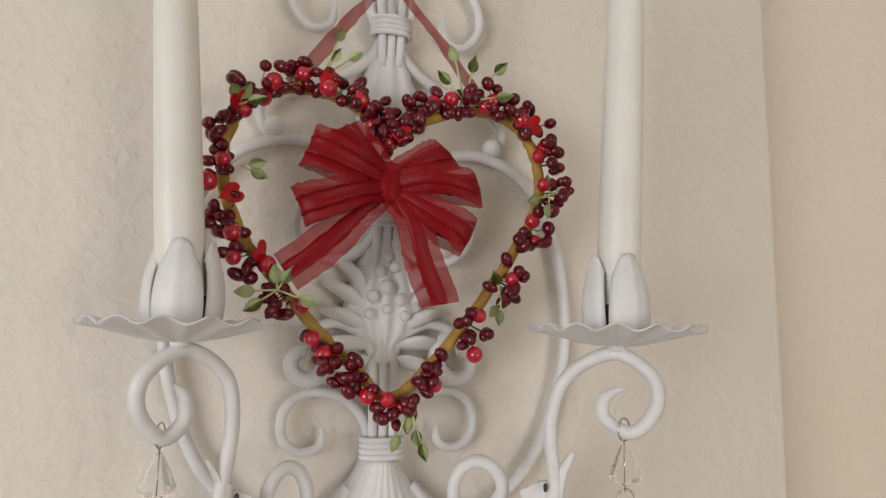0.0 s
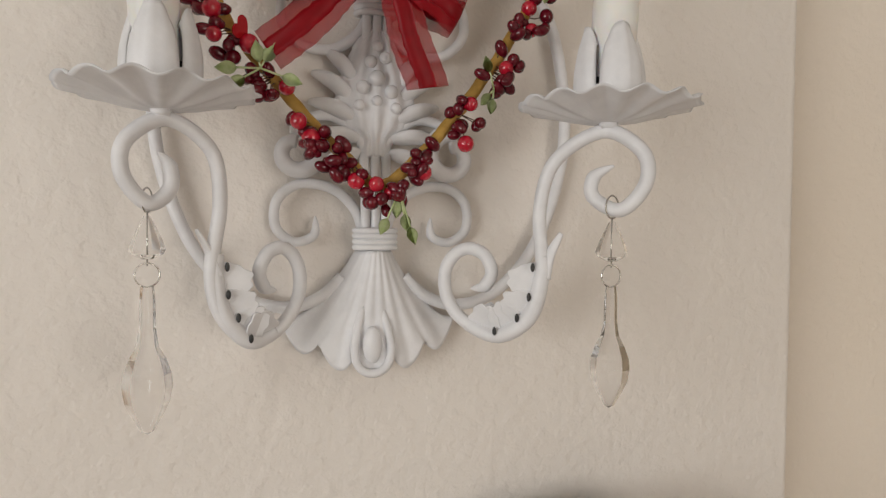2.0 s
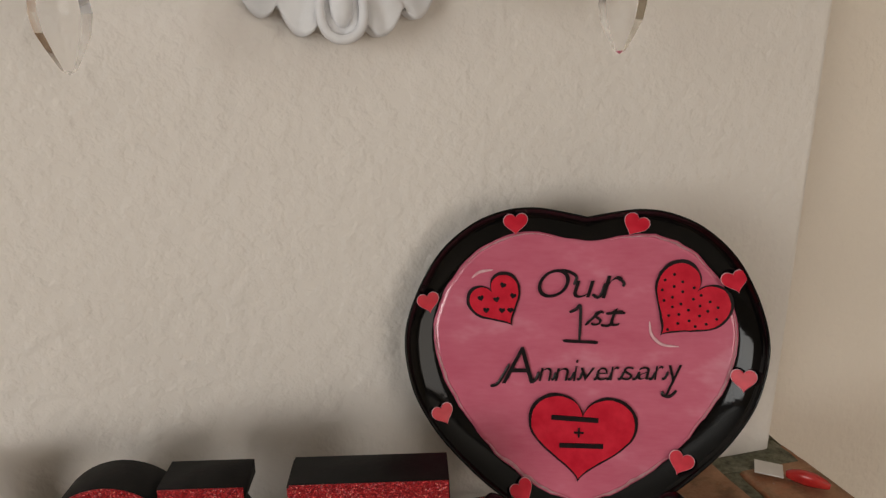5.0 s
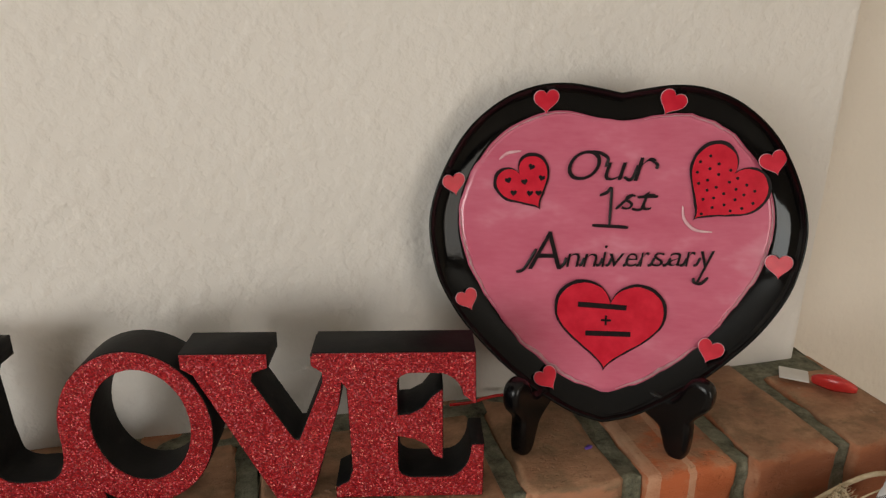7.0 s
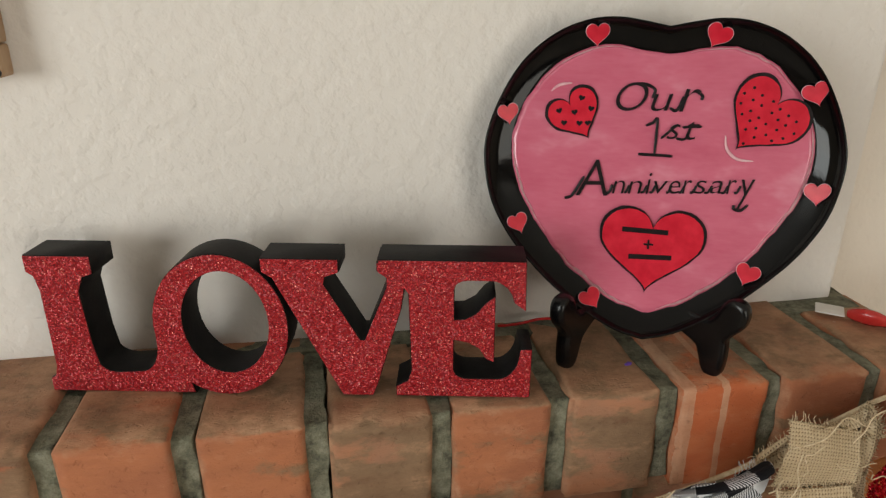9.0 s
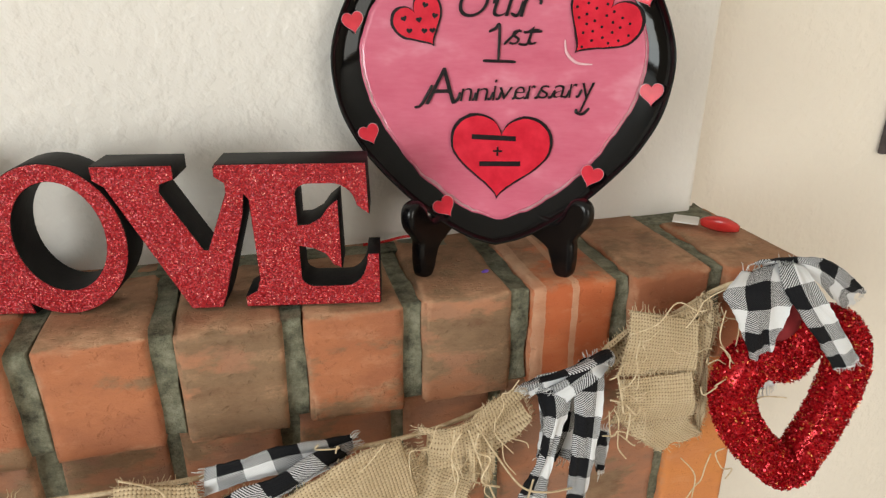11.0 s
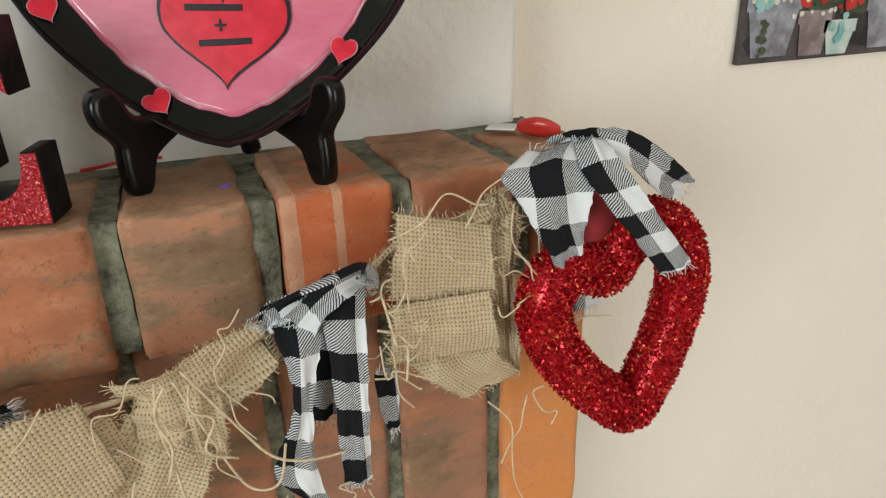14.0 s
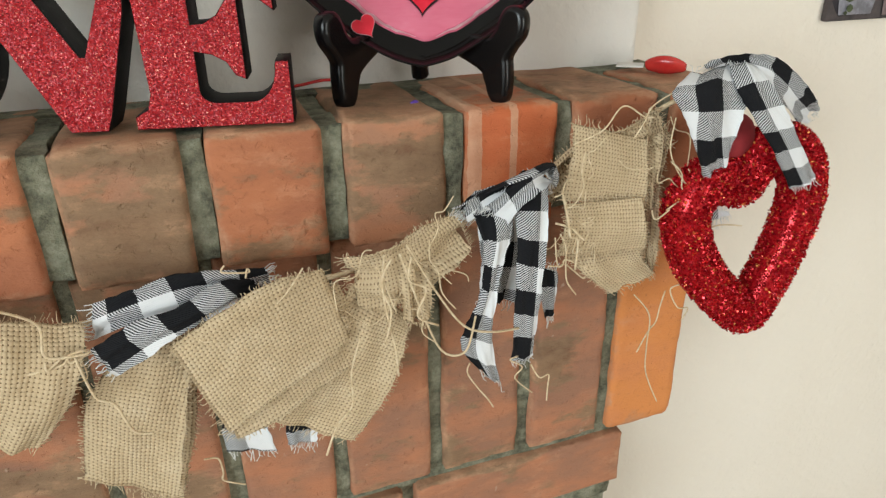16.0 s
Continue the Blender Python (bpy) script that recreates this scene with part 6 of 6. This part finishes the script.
rnd = random.Random(99)
for k in range(26):
    x, z, spread = rnd.choice([(0.168, 1.282, 0.020), (0.168, 1.285, 0.016), (0.265, 1.282, 0.018), (0.268, 1.300, 0.018), (0.340, 1.306, 0.022), (0.335, 1.330, 0.020), (0.010, 1.262, 0.018)])
    a = Vector((x + rnd.uniform(-spread, spread), 0.276, z + rnd.uniform(-spread, spread)))
    ang, ln = rnd.uniform(0, 6.28), rnd.uniform(0.014, 0.04)
    loose_thread(a, a + Vector((math.cos(ang) * ln, rnd.uniform(-0.012, 0.004), math.sin(ang) * ln - 0.010)), rnd.uniform(-0.012, 0.012), 400 + k, 0.0004, 0.005)

# ---- brick mantel ----
mantel = tagged(new("mantel"), "projecting brick mantel shelf of upright headers with thick grey mortar", "mantel", kind="structure")
PITCH, BW, X0 = 0.0735, 0.0605, 0.0025
bm = bmesh.new()
n0, n1 = -14, 5
XE = 0.428


def rough_block(bm, lo, hi, amount, seed, seg=0.008):
    """A block with uneven faces."""
    b2 = bmesh.new()
    box(b2, lo, hi)
    size = max(Vector(hi) - Vector(lo))
    bmesh.ops.subdivide_edges(b2, edges=b2.edges[:], cuts=int(min(60, size / seg)), use_grid_fill=True)
    for v in b2.verts:
        q = v.co * 60 + Vector((seed, 0, 0))
        v.co += noise.noise_vector(q) * amount
    smooth(b2)
    me = bpy.data.meshes.new("tmp")
    b2.to_mesh(me)
    b2.free()
    bm.from_mesh(me)
    bpy.data.meshes.remove(me)


for k in range(n0, n1 + 2):
    a = X0 + PITCH * k - (PITCH - BW) - 0.002
    rough = bmesh.new()
    rough_block(rough, (a, FRONT_Y + 0.005, 1.279), (min(a + PITCH - BW + 0.0012, XE), WALL_Y + 0.02, SHELF - 0.0028), 0.0022, k * 3.1, 0.004)
    part("mortar_joint", rough, MORTAR, mantel, "recessed grey mortar")
    if k > n1:
        continue
    a -= 0.006
    rough = bmesh.new()
    rough_block(rough, (a, 0.350, 1.062), (min(a + PITCH - BW + 0.0014, 0.41), 0.40, 1.285), 0.0022, k * 5.3 + 1, 0.006)
    part("mortar_joint", rough, MORTAR, mantel, "recessed grey mortar")
rough = bmesh.new()
box(rough, (X0 + PITCH * n0, FRONT_Y + 0.02, 1.285), (XE - 0.006, WALL_Y + 0.02, SHELF - 0.010))
part("shelf_core", rough, MORTAR, mantel)
rough = bmesh.new()
rough_block(rough, (X0 + PITCH * n0, WALL_Y - 0.020, 1.30), (XE - 0.004, WALL_Y + 0.010, SHELF - 0.0008), 0.0012, 4.0, 0.008)
part("mortar_fillet", rough, MORTAR, mantel)
rough = bmesh.new()
box(rough, (X0 + PITCH * n0, 0.366, 0.3), (0.382, 0.92, 1.30))
part("breast_core", rough, MORTAR, mantel)
for z in (1.040, 0.966, 0.892):
    rough = bmesh.new()
    rough_block(rough, (X0 + PITCH * n0, 0.362, z), (0.384, 0.40, z + 0.020), 0.0014, 9.0 + z, 0.012)
    part("mortar_bed", rough, MORTAR, mantel)


def brick_mesh(sx, sy, sz, seed):
    """A worn brick from 0 to its size: flat faces, chipped and rounded edges."""
    size = (sx, sy, sz)
    lines = [[0, 0.0030] + [size[i] * k / n for k in range(1, n)] + [size[i] - 0.0030, size[i]] for i, n in ((0, 9), (1, 5), (2, 10 if sz < 0.15 else 24))]
    bm = bmesh.new()
    made = {}

    def vert(i, j, k):
        if (i, j, k) not in made:
            q = Vector((lines[0][i], lines[1][j], lines[2][k]))
            on = [n in (0, len(lines[m]) - 1) for m, n in enumerate((i, j, k))]
            chip = 0.0010 + 0.0042 * max(0, noise.noise(q * 110 + Vector((seed * 5.1, 3, 0))))
            if sum(on) >= 2:
                for m in range(3):
                    if on[m]:
                        q[m] += chip * (1 if q[m] < size[m] / 2 else -1)
            q += noise.noise_vector(q * 28 + Vector((seed * 7.7, 0, 0))) * 0.0014
            made[i, j, k] = bm.verts.new(q)
        return made[i, j, k]

    n = [len(q) - 1 for q in lines]
    for ax in range(3):
        b, c = (ax + 1) % 3, (ax + 2) % 3
        for end in (0, n[ax]):
            for p in range(n[b]):
                for q in range(n[c]):
                    keys = []
                    for dp, dq in ((0, 0), (1, 0), (1, 1), (0, 1)):
                        k = [0, 0, 0]
                        k[ax], k[b], k[c] = end, p + dp, q + dq
                        keys.append(vert(*k))
                    bm.faces.new(keys if end else keys[::-1]).smooth = True
    me = bpy.data.meshes.new("brick")
    bm.to_mesh(me)
    bm.free()
    return me


heads = [brick_mesh(BW, WALL_Y + 0.004 - FRONT_Y, SHELF - 1.2735, k) for k in range(6)]
solds = [brick_mesh(BW + 0.002, 0.09, 0.213, 20 + k) for k in range(5)]
stretch = [brick_mesh(0.194, 0.09, 0.056, 40 + k) for k in range(3)]
streaked = brick_mesh(BW, WALL_Y + 0.004 - FRONT_Y, SHELF - 1.2735, 9)
streaked.materials.append(STREAKED)
for me, mat in zip(heads, (BRICK, CLEAN_BRICK, PALE_BRICK, BRICK, CLEAN_BRICK, PALE_BRICK)):
    me.materials.append(mat)
end_soldier = brick_mesh(BW + 0.004, 0.09, 0.213, 31)
for v in end_soldier.vertices:
    # the outer lower corner is worn round
    dx, dz = v.co.x - (BW + 0.004 - 0.014), 0.014 - v.co.z
    if dx > 0 and dz > 0 and math.hypot(dx, dz) > 0.014:
        f = 0.014 / math.hypot(dx, dz)
        v.co.x, v.co.z = BW + 0.004 - 0.014 + dx * f, 0.014 - dz * f
end_soldier.materials.append(ORANGE_BRICK)
for me in solds + stretch:
    me.materials.append(SOLDIER)
FACES = {-3: 3, -2: 0, -1: 1, 0: 2, 1: 4, 2: 5, 4: 1, 5: 4}
rnd = random.Random(3)
for k in range(n0, n1 + 1):
    b = new("brick", streaked if k == 3 else heads[FACES.get(k, k % 6)])
    b.parent = mantel
    b.matrix_basis = Matrix.Translation((X0 + PITCH * k, FRONT_Y + (0.0 if k == 3 else rnd.uniform(-0.002, 0.002)), 1.2735 + rnd.uniform(-0.0012, 0.0004))) @ pose(0, 0, 0, 0, 0, 0.0 if k == 3 else rnd.uniform(-0.8, 0.8))
    b = new("brick", end_soldier if k == n1 else solds[k % 5])
    b.parent = mantel
    b.matrix_basis = Matrix.Translation((X0 + PITCH * k - 0.009, 0.344 + rnd.uniform(-0.002, 0.002), 1.060 + rnd.uniform(-0.002, 0.002))) @ pose(0, 0, 0, 0, rnd.uniform(-0.5, 0.5), 0)
for row in range(3):
    for k in range(7):
        b = new("brick", stretch[(k + row) % 3])
        b.parent = mantel
        x1 = 0.388 - 0.205 * k - (0.1 if row % 2 else 0)
        b.matrix_basis = Matrix.Translation((x1 - 0.194, 0.354 + rnd.uniform(-0.001, 0.001), 0.986 - 0.074 * row))
